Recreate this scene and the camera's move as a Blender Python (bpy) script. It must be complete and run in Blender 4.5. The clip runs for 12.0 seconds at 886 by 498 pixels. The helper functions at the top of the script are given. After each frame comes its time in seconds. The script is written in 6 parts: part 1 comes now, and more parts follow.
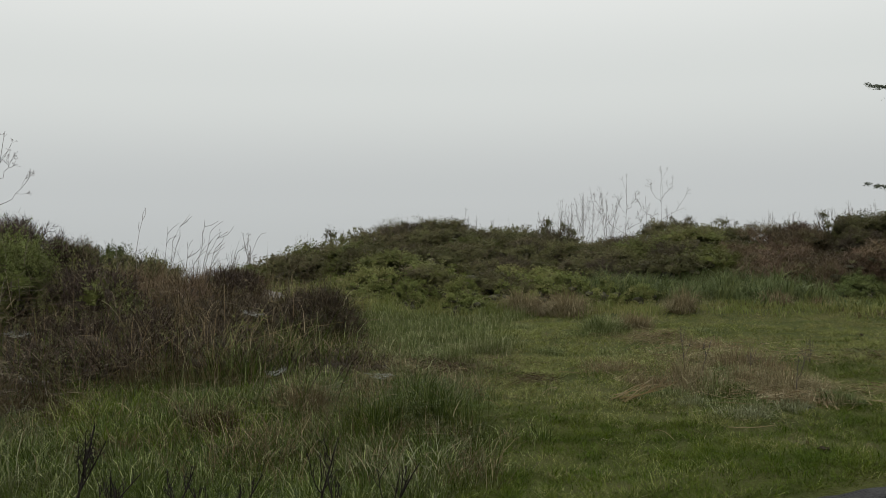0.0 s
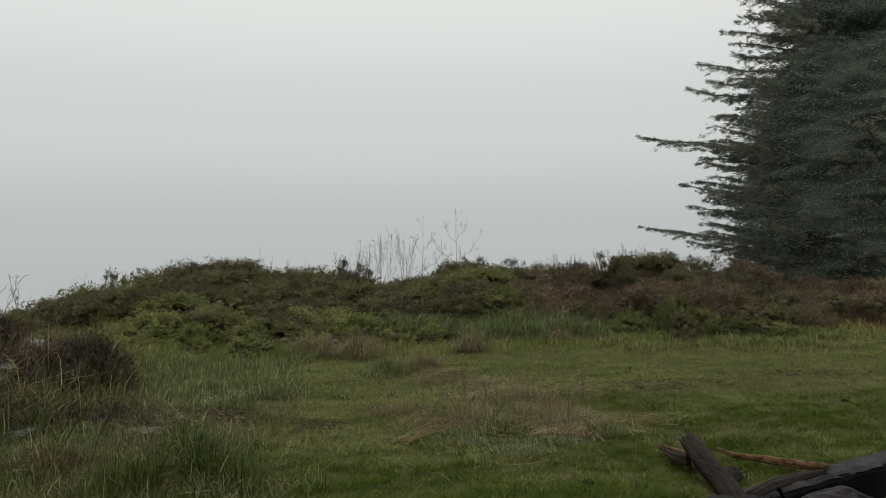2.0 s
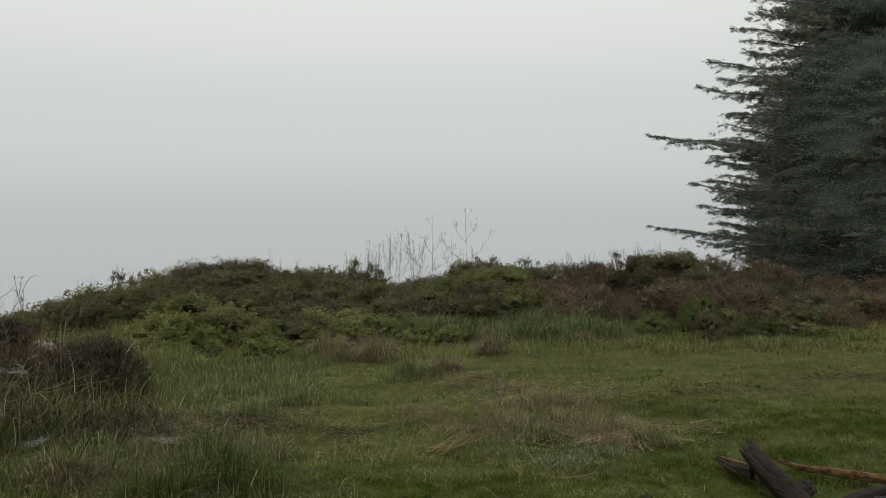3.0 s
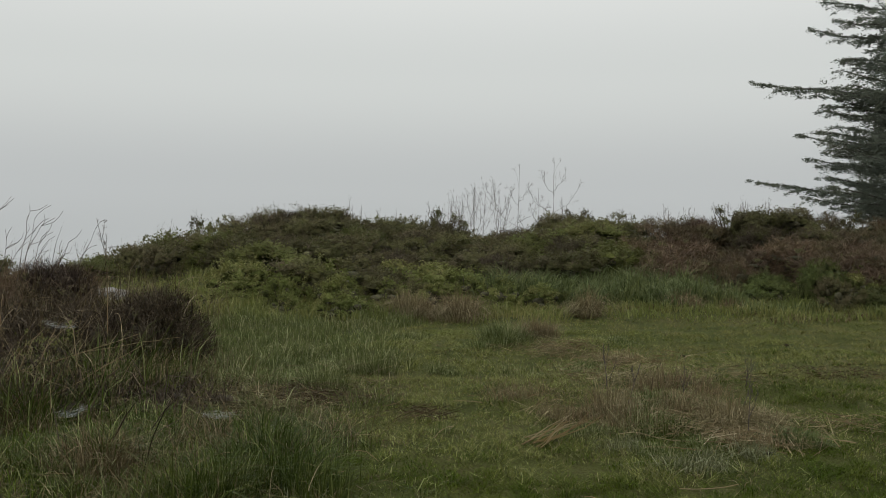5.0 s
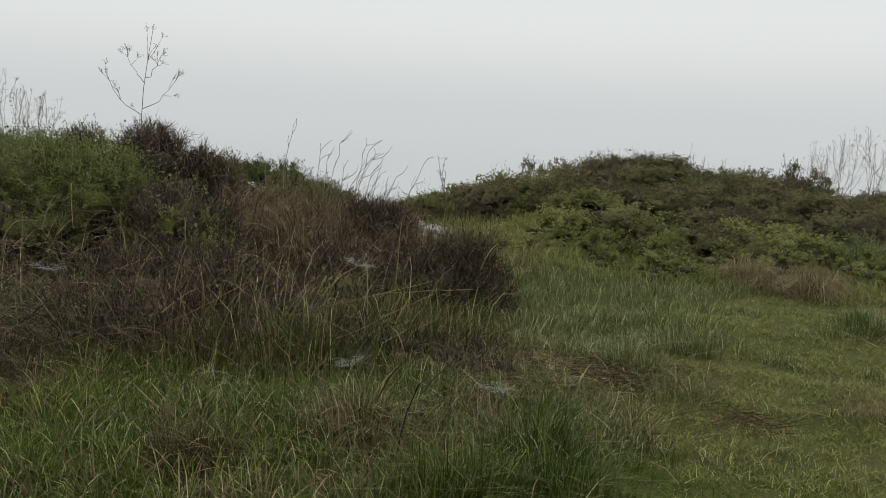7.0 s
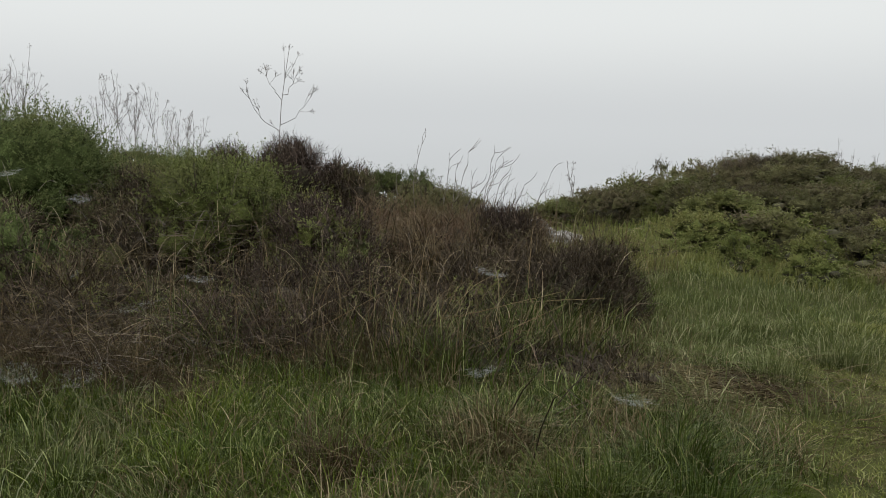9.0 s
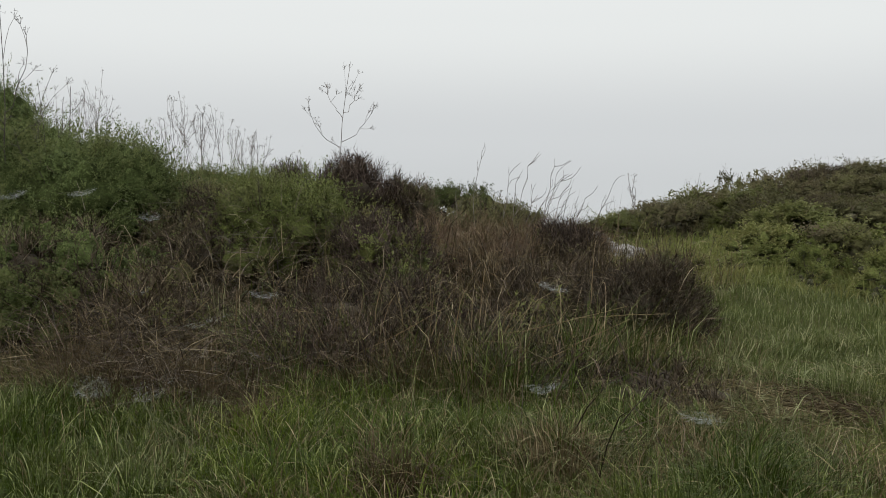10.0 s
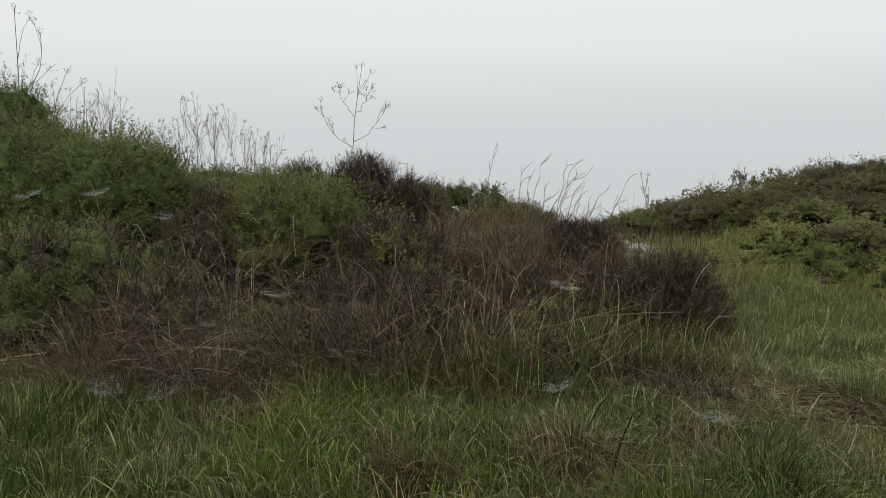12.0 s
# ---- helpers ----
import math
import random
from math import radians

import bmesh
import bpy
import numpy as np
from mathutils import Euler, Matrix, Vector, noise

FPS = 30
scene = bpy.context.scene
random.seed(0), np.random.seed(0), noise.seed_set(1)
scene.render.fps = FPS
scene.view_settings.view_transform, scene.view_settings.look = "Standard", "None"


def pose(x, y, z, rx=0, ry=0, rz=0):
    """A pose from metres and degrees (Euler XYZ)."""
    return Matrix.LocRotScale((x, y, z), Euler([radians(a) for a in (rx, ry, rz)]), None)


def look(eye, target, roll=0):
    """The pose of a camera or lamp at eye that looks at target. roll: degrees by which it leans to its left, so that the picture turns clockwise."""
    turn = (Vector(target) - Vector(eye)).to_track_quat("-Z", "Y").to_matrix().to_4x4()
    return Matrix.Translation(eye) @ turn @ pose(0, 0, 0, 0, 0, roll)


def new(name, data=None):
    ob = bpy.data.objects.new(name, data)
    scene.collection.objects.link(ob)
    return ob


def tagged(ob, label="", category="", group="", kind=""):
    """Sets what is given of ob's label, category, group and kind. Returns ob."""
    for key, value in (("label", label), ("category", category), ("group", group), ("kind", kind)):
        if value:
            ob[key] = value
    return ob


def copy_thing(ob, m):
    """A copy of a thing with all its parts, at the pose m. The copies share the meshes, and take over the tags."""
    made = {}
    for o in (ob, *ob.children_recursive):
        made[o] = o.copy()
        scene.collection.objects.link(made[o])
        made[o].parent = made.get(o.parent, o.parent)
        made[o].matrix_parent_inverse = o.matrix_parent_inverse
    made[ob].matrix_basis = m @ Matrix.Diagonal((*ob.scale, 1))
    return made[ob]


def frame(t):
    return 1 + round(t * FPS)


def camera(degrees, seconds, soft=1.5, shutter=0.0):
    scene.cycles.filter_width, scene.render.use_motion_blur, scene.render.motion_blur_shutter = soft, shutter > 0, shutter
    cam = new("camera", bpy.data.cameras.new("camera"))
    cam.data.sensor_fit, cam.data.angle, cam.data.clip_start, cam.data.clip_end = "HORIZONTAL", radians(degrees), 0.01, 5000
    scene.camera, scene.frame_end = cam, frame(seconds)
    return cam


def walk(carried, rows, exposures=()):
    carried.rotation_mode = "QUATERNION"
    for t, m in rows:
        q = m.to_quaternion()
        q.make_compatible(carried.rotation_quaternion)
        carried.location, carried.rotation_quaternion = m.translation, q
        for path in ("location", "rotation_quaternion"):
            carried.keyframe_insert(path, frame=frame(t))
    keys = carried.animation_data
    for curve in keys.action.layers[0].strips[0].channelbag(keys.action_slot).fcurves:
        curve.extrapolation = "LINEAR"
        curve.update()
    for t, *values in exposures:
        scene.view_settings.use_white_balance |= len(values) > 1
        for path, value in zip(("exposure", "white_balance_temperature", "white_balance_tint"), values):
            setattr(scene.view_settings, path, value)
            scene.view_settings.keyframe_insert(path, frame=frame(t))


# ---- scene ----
cam = camera(56.7, 12.0, soft=0.9)
PATH = [
    (0, (0.657, 0.727, 1.6), (0.408, 2.709, 1.512), -0.5),
    (0.5, (0.714, 0.757, 1.604), (0.703, 2.757, 1.591), -0.7),
    (1, (0.737, 0.768, 1.606), (0.907, 2.761, 1.612), -0.5),
    (1.5, (0.801, 0.799, 1.613), (1.024, 2.787, 1.619), -0.5),
    (2, (0.86, 0.871, 1.604), (1.085, 2.858, 1.61), -0.4),
    (2.5, (0.747, 1.078, 1.581), (0.968, 3.065, 1.588), -0.5),
    (3, (0.629, 1.314, 1.587), (0.849, 3.301, 1.594), -0.5),
    (5, (0.605, 2.448, 1.578), (0.628, 4.445, 1.466), 0.6),
    (5.5, (0.687, 2.761, 1.594), (0.369, 4.725, 1.392), 1.5),
    (6, (0.646, 3.047, 1.575), (0.297, 5.005, 1.369), 1.4),
    (6.5, (0.567, 3.281, 1.582), (0.214, 5.239, 1.378), 1.5),
    (7, (0.621, 3.484, 1.565), (-0.139, 5.315, 1.297), 2.9),
    (9, (0.597, 3.489, 1.596), (-0.441, 5.178, 1.33), 0.9),
    (9.5, (0.586, 3.474, 1.601), (-0.558, 5.098, 1.365), 0.1),
    (10, (0.582, 3.488, 1.604), (-0.578, 5.1, 1.371), -0.0),
    (10.5, (0.59, 3.487, 1.601), (-0.575, 5.096, 1.371), -0.0),
    (11, (0.587, 3.485, 1.595), (-0.589, 5.088, 1.369), -0.2),
    (11.5, (0.591, 3.505, 1.588), (-0.593, 5.1, 1.361), -0.3),
    (12, (0.579, 3.5, 1.586), (-0.606, 5.094, 1.354), -0.2),
]
walk(cam, [(t, look(eye, target, roll)) for t, eye, target, roll in PATH],
     [(0.0, 0.1, 6500, 10), (0.5, -0.1, 6500, 10), (1.0, -0.03, 6500, 10), (3.0, 0.0, 6500, 9.7), (4.6, 0.0, 6500, 9.7), (5.0, 0.01, 6500, 10), (5.5, 0.16, 6500, 10), (6.0, 0.14, 6500, 10),
      (6.5, 0.25, 6500, 11), (7.2, 0.29, 6490, 11), (9.0, 0.33, 6450, 12), (12.0, 0.35, 6450, 12)])

# ---- sky, light ----
world = bpy.data.worlds.new("foggy_sky")
scene.world = world
world.use_nodes = True
wt = world.node_tree
wt.nodes.clear()
w_out = wt.nodes.new("ShaderNodeOutputWorld")
w_bg = wt.nodes.new("ShaderNodeBackground")
w_sky = wt.nodes.new("ShaderNodeTexSky")
w_sky.sky_type, w_sky.sun_disc = "NISHITA", False
w_sky.sun_elevation, w_sky.sun_rotation = radians(38), radians(200)
w_sky.air_density, w_sky.dust_density, w_sky.ozone_density = 2.0, 8.0, 1.0
w_dim = wt.nodes.new("ShaderNodeVectorMath")
w_dim.operation = "SCALE"
w_dim.inputs["Scale"].default_value = 0.06
w_co = wt.nodes.new("ShaderNodeTexCoord")
w_sep = wt.nodes.new("ShaderNodeSeparateXYZ")
w_ramp = wt.nodes.new("ShaderNodeValToRGB")
w_map = wt.nodes.new("ShaderNodeMapRange")
w_map.inputs["From Min"].default_value, w_map.inputs["From Max"].default_value = -0.1, 0.9
fog = w_ramp.color_ramp
fog.interpolation = "EASE"
fog.elements[0].position, fog.elements[0].color = 0.06, (0.50, 0.523, 0.522, 1)
fog.elements[1].position, fog.elements[1].color = 1.0, (1.75, 1.77, 1.72, 1)
for at, col in ((0.12, (0.53, 0.553, 0.552, 1)), (0.25, (0.655, 0.68, 0.665, 1)), (0.40, (0.79, 0.805, 0.785, 1)), (0.65, (1.3, 1.32, 1.28, 1))):
    e = fog.elements.new(at)
    e.color = col
w_mix = wt.nodes.new("ShaderNodeMixRGB")
w_mix.inputs["Fac"].default_value = 0.06
wt.links.new(w_co.outputs["Generated"], w_sep.inputs[0])
wt.links.new(w_sep.outputs["Z"], w_map.inputs["Value"])
wt.links.new(w_map.outputs["Result"], w_ramp.inputs["Fac"])
wt.links.new(w_sky.outputs["Color"], w_dim.inputs[0])
wt.links.new(w_ramp.outputs["Color"], w_mix.inputs["Color1"])
wt.links.new(w_dim.outputs["Vector"], w_mix.inputs["Color2"])
wt.links.new(w_mix.outputs["Color"], w_bg.inputs["Color"])
wt.links.new(w_bg.outputs["Background"], w_out.inputs["Surface"])
w_bg.inputs["Strength"].default_value = 1.0

sun = new("sun", bpy.data.lights.new("sun", "SUN"))
sun.data.energy, sun.data.angle, sun.data.color = 0.5, radians(50), (1.0, 0.97, 0.92)
sun.matrix_world = look((-6, -16, 16), (0, 0, 0))


# ---- materials ----
def nodes_of(name):
    m = bpy.data.materials.new(name)
    m.use_nodes = True
    t = m.node_tree
    return m, t, t.nodes["Principled BSDF"]


def ramp_node(t, stops):
    r = t.nodes.new("ShaderNodeValToRGB")
    el = r.color_ramp.elements
    el[0].position, el[0].color = stops[0][0], (*stops[0][1], 1)
    el[1].position, el[1].color = stops[-1][0], (*stops[-1][1], 1)
    for p, c in stops[1:-1]:
        el.new(p).color = (*c, 1)
    return r


def leafy(name, cols, patch=1.3, patch_cols=None, rough=0.6, spec=0.1, thin=0.2, share=0.84, vary=0.0):
    """Leaves or blades: colour by the single leaf, and by patches a metre or so wide."""
    m, t, b = nodes_of(name)
    geo = t.nodes.new("ShaderNodeNewGeometry")
    # blades past `share` take the third colour, which paints wet glints in grass
    r = ramp_node(t, [(0.0, cols[0]), (0.5, cols[1]), (share, cols[1]), (share + 0.06, cols[2])])
    t.links.new(geo.outputs["Random Per Island"], r.inputs["Fac"])
    last = r.outputs["Color"]
    if patch_cols:
        nz = t.nodes.new("ShaderNodeTexNoise")
        nz.inputs["Scale"].default_value, nz.inputs["Detail"].default_value = 1 / patch, 4
        t.links.new(geo.outputs["Position"], nz.inputs["Vector"])
        k = ramp_node(t, [(0.42, (0, 0, 0)), (0.62, (1, 1, 1))])
        t.links.new(nz.outputs["Fac"], k.inputs["Fac"])
        r2 = ramp_node(t, [(0.0, patch_cols[0]), (0.5, patch_cols[1]), (share, patch_cols[1]), (share + 0.06, patch_cols[2])])
        t.links.new(geo.outputs["Random Per Island"], r2.inputs["Fac"])
        mx = t.nodes.new("ShaderNodeMixRGB")
        t.links.new(k.outputs["Color"], mx.inputs["Fac"])
        t.links.new(last, mx.inputs["Color1"])
        t.links.new(r2.outputs["Color"], mx.inputs["Color2"])
        last = mx.outputs["Color"]
    if vary:
        # one shrub is paler or darker than the next
        info = t.nodes.new("ShaderNodeObjectInfo")
        span = t.nodes.new("ShaderNodeMapRange")
        span.inputs["To Min"].default_value, span.inputs["To Max"].default_value = 1 - vary, 1 + vary
        tone = t.nodes.new("ShaderNodeVectorMath")
        tone.operation = "SCALE"
        t.links.new(info.outputs["Random"], span.inputs["Value"])
        t.links.new(span.outputs["Result"], tone.inputs["Scale"])
        t.links.new(last, tone.inputs[0])
        last = tone.outputs["Vector"]
    t.links.new(last, b.inputs["Base Color"])
    b.inputs["Roughness"].default_value = rough
    b.inputs["Specular IOR Level"].default_value = spec
    if thin:
        # light that comes through the blade from behind
        glow = t.nodes.new("ShaderNodeBsdfTranslucent")
        both = t.nodes.new("ShaderNodeMixShader")
        both.inputs["Fac"].default_value = thin
        t.links.new(last, glow.inputs["Color"])
        t.links.new(b.outputs["BSDF"], both.inputs[1])
        t.links.new(glow.outputs["BSDF"], both.inputs[2])
        t.links.new(both.outputs["Shader"], t.nodes["Material Output"].inputs["Surface"])
    return m


def bark(name, dark, light, scale=18.0, stretch=6.0, rough=0.8, bump=0.6, spec=0.2):
    m, t, b = nodes_of(name)
    co = t.nodes.new("ShaderNodeTexCoord")
    mp = t.nodes.new("ShaderNodeMapping")
    mp.inputs["Scale"].default_value = (scale, scale, scale / stretch)
    nz = t.nodes.new("ShaderNodeTexNoise")
    nz.inputs["Scale"].default_value, nz.inputs["Detail"].default_value = 1.0, 8
    nz2 = t.nodes.new("ShaderNodeTexNoise")
    nz2.inputs["Scale"].default_value, nz2.inputs["Detail"].default_value = 3.0, 3
    r = ramp_node(t, [(0.3, dark), (0.7, light)])
    mx = t.nodes.new("ShaderNodeMixRGB")
    mx.blend_type, mx.inputs["Fac"].default_value = "MULTIPLY", 0.7
    r2 = ramp_node(t, [(0.35, (0.45, 0.45, 0.45)), (0.65, (1, 1, 1))])
    bp = t.nodes.new("ShaderNodeBump")
    bp.inputs["Strength"].default_value, bp.inputs["Distance"].default_value = bump, 0.01
    t.links.new(co.outputs["Object"], mp.inputs["Vector"])
    t.links.new(mp.outputs["Vector"], nz.inputs["Vector"])
    t.links.new(co.outputs["Object"], nz2.inputs["Vector"])
    t.links.new(nz.outputs["Fac"], r.inputs["Fac"])
    t.links.new(nz2.outputs["Fac"], r2.inputs["Fac"])
    t.links.new(r.outputs["Color"], mx.inputs["Color1"])
    t.links.new(r2.outputs["Color"], mx.inputs["Color2"])
    t.links.new(mx.outputs["Color"], b.inputs["Base Color"])
    t.links.new(nz.outputs["Fac"], bp.inputs["Height"])
    t.links.new(bp.outputs["Normal"], b.inputs["Normal"])
    b.inputs["Roughness"].default_value, b.inputs["Specular IOR Level"].default_value = rough, spec
    return m


def bark_along(name, dark, light, scale, stretch, rough, bump):
    """Bark whose grain runs along a lying log."""
    m = bark(name, dark, light, scale, stretch, rough, bump, 0.08)
    for nd in m.node_tree.nodes:
        if nd.type == "MAPPING":
            nd.inputs["Scale"].default_value = (scale, scale / stretch, scale)
    return m


def soil(name, stops, scale=1.1, fine=26.0, rough=0.95, spec=0.12):
    m, t, b = nodes_of(name)
    geo = t.nodes.new("ShaderNodeNewGeometry")
    big = t.nodes.new("ShaderNodeTexNoise")
    big.inputs["Scale"].default_value, big.inputs["Detail"].default_value = scale, 6
    small = t.nodes.new("ShaderNodeTexNoise")
    small.inputs["Scale"].default_value, small.inputs["Detail"].default_value = fine, 6
    r = ramp_node(t, stops)
    k = ramp_node(t, [(0.3, (0.5, 0.5, 0.5)), (0.72, (1.15, 1.15, 1.15))])
    mx = t.nodes.new("ShaderNodeMixRGB")
    mx.blend_type, mx.inputs["Fac"].default_value = "MULTIPLY", 0.85
    bp = t.nodes.new("ShaderNodeBump")
    bp.inputs["Strength"].default_value, bp.inputs["Distance"].default_value = 0.8, 0.03
    for nd in (big, small):
        t.links.new(geo.outputs["Position"], nd.inputs["Vector"])
    t.links.new(big.outputs["Fac"], r.inputs["Fac"])
    t.links.new(small.outputs["Fac"], k.inputs["Fac"])
    t.links.new(r.outputs["Color"], mx.inputs["Color1"])
    t.links.new(k.outputs["Color"], mx.inputs["Color2"])
    t.links.new(mx.outputs["Color"], b.inputs["Base Color"])
    t.links.new(small.outputs["Fac"], bp.inputs["Height"])
    t.links.new(bp.outputs["Normal"], b.inputs["Normal"])
    b.inputs["Roughness"].default_value, b.inputs["Specular IOR Level"].default_value = rough, spec
    return m


M_ground = soil("turf_soil", [(0.3, (0.03, 0.038, 0.007)), (0.5, (0.048, 0.054, 0.012)), (0.7, (0.062, 0.058, 0.02))], 1.6, 45.0)
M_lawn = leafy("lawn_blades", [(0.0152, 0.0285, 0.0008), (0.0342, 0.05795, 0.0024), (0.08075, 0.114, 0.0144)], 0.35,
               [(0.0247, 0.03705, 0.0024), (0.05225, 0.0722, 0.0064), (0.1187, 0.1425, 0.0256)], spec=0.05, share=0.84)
# the palest blades carry glints of dew as painted colour
M_pale_lawn = leafy("pale_dew_glint_lawn", [(0.0713, 0.07935, 0.01759), (0.1242, 0.138, 0.03226), (0.253, 0.2645, 0.1075)], 0.3,
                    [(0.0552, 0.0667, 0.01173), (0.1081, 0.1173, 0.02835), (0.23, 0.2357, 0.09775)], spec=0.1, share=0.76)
# greyed blade colour stands in for the sheen of dew
M_dew = leafy("dew_sheen_grass", [(0.06, 0.068, 0.025), (0.105, 0.113, 0.05), (0.2, 0.206, 0.125)], spec=0.2, share=0.74)
# paler than the near lawn: dew's sheen at a flat angle, painted in
M_far_lawn = leafy("far_lawn_sheen_blades", [(0.045, 0.0594, 0.00825), (0.0882, 0.1062, 0.0195), (0.171, 0.1845, 0.06)], 0.5,
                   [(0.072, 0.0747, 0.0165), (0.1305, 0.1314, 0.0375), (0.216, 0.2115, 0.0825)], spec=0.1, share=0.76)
M_green_grass = leafy("green_grass", [(0.014, 0.025, 0.002), (0.044, 0.068, 0.007), (0.23, 0.265, 0.1)], 0.7,
                      [(0.02, 0.029, 0.004), (0.058, 0.076, 0.013), (0.24, 0.26, 0.12)], rough=0.5, spec=0.15)
M_pale_grass = leafy("pale_wet_grass", [(0.04232, 0.05704, 0.01472), (0.08556, 0.1058, 0.03128), (0.2116, 0.23, 0.115)], 0.8,
                     [(0.05152, 0.0644, 0.01656), (0.0966, 0.1122, 0.0368), (0.2392, 0.2346, 0.1288)], spec=0.12, share=0.76, thin=0.3)
M_straw = leafy("dry_straw", [(0.055, 0.042, 0.021), (0.12, 0.093, 0.048), (0.27, 0.23, 0.145)], 0.6,
                [(0.045, 0.034, 0.017), (0.095, 0.072, 0.037), (0.22, 0.18, 0.105)])
M_bright_straw = leafy("bleached_straw", [(0.11, 0.085, 0.045), (0.19, 0.152, 0.088), (0.33, 0.285, 0.19)], 0.4,
                       [(0.085, 0.06, 0.03), (0.15, 0.107, 0.055), (0.28, 0.22, 0.135)])
M_dark_grass = leafy("dark_coarse_grass", [(0.014, 0.024, 0.003), (0.034, 0.052, 0.007), (0.12, 0.145, 0.04)], 0.5,
                     [(0.022, 0.03, 0.004), (0.048, 0.062, 0.01), (0.15, 0.165, 0.055)], spec=0.12)
M_rust = leafy("rust_dry_grass", [(0.02975, 0.0204, 0.01105), (0.0544, 0.03825, 0.0204), (0.119, 0.0884, 0.0493)], 0.9,
               [(0.0408, 0.03145, 0.01445), (0.0697, 0.05355, 0.02465), (0.136, 0.108, 0.0561)])
M_hay = leafy("flattened_hay", [(0.0715, 0.0572, 0.0286), (0.132, 0.1078, 0.055), (0.264, 0.2255, 0.132)], 0.4,
              [(0.055, 0.0572, 0.022), (0.099, 0.099, 0.0396), (0.209, 0.198, 0.099)])
M_tuft = leafy("pale_tussock", [(0.09775, 0.0828, 0.0414), (0.1725, 0.1472, 0.0782), (0.299, 0.2622, 0.1552)], 0.5,
               [(0.0805, 0.0598, 0.0322), (0.1437, 0.1092, 0.0598), (0.253, 0.2012, 0.115)], thin=0.3)
M_olive = leafy("olive_leaves", [(0.09, 0.092, 0.036), (0.105, 0.107, 0.042), (0.122, 0.124, 0.05)], 0.9,
                [(0.082, 0.069, 0.039), (0.103, 0.088, 0.05), (0.138, 0.12, 0.068)], thin=0.45, vary=0.32)
M_deep = leafy("deep_green_leaves", [(0.075, 0.101, 0.034), (0.094, 0.123, 0.04), (0.118, 0.148, 0.05)], 0.5,
               [(0.09, 0.104, 0.036), (0.112, 0.128, 0.043), (0.135, 0.15, 0.053)], thin=0.3)
M_hilldeep = leafy("dark_green_leaves", [(0.054, 0.072, 0.0216), (0.0792, 0.1008, 0.03), (0.12, 0.144, 0.048)], 0.6,
                   [(0.06, 0.0672, 0.024), (0.0864, 0.0936, 0.0336), (0.12, 0.1272, 0.048)], thin=0.4, vary=0.32)
M_lime = leafy("yellow_green_leaves", [(0.094, 0.107, 0.035), (0.108, 0.122, 0.04), (0.13, 0.143, 0.05)], 0.7,
               [(0.09, 0.091, 0.03), (0.108, 0.107, 0.037), (0.128, 0.126, 0.046)], thin=0.35, vary=0.32)
M_crown = leafy("yellow_green_crown", [(0.0783, 0.0972, 0.027), (0.1134, 0.1377, 0.03645), (0.1688, 0.1958, 0.0567)], 0.5,
                [(0.0702, 0.0783, 0.027), (0.1026, 0.1134, 0.0378), (0.1485, 0.162, 0.054)], thin=0.3)
M_weed = leafy("low_weed_leaves", [(0.09, 0.11, 0.028), (0.13, 0.153, 0.042), (0.195, 0.213, 0.078)], 0.7,
               [(0.12, 0.12, 0.036), (0.17, 0.165, 0.058), (0.24, 0.225, 0.1)], thin=0.42)
M_sedge = leafy("sedge_blades", [(0.045, 0.06, 0.02), (0.085, 0.108, 0.04), (0.15, 0.175, 0.085)], 0.6,
                [(0.042, 0.058, 0.018), (0.1, 0.115, 0.042), (0.14, 0.155, 0.05)], spec=0.1)
M_brown = leafy("dead_twigs", [(0.01742, 0.0123, 0.009742), (0.041, 0.02972, 0.02357), (0.123, 0.0943, 0.07175)], 0.6,
                [(0.02255, 0.0164, 0.0123), (0.0492, 0.03587, 0.02665), (0.1281, 0.0984, 0.0697)], rough=0.7, spec=0.06, thin=0.1, vary=0.3)
# paler copy of the dead twigs, with distant haze put into the colour
M_hillbrown = leafy("haze_paled_dead_twigs", [(0.06, 0.047, 0.033), (0.09, 0.071, 0.05), (0.135, 0.11, 0.08)], 0.7,
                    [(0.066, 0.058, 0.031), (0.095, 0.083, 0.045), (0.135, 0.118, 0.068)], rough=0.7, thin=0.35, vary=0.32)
M_bramble = leafy("dark_bramble_stems", [(0.0247, 0.0182, 0.01235), (0.0546, 0.0416, 0.0286), (0.169, 0.1366, 0.09752)], 0.7,
                  [(0.0338, 0.02535, 0.01494), (0.0676, 0.052, 0.0325), (0.182, 0.147, 0.09752)], rough=0.7, spec=0.08, thin=0.1, vary=0.3)
M_orange = leafy("rust_orange_grass", [(0.075, 0.048, 0.022), (0.14, 0.092, 0.042), (0.26, 0.19, 0.095)], 1.3,
                 [(0.085, 0.07, 0.026), (0.15, 0.125, 0.045), (0.27, 0.23, 0.1)])
M_redbrown = leafy("red_brown_twigs", [(0.068, 0.044, 0.028), (0.105, 0.07, 0.045), (0.17, 0.122, 0.08)], 0.7,
                   [(0.07, 0.055, 0.028), (0.1, 0.078, 0.04), (0.16, 0.13, 0.072)], rough=0.6, spec=0.15, thin=0.25, vary=0.32)
M_dead_stem = leafy("grey_dead_stems", [(0.04375, 0.03625, 0.02875), (0.09375, 0.07875, 0.0625), (0.2375, 0.2063, 0.1688)])
# dark colour stands in for the shade deep inside a shrub
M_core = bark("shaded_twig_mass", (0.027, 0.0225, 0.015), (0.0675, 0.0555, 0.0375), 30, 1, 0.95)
# the far shrubs' inner shade, painted paler for the fog before it
M_hillcore = bark("haze_paled_inner_leaves", (0.045, 0.044, 0.024), (0.085, 0.08, 0.046), 12, 1, 0.95)
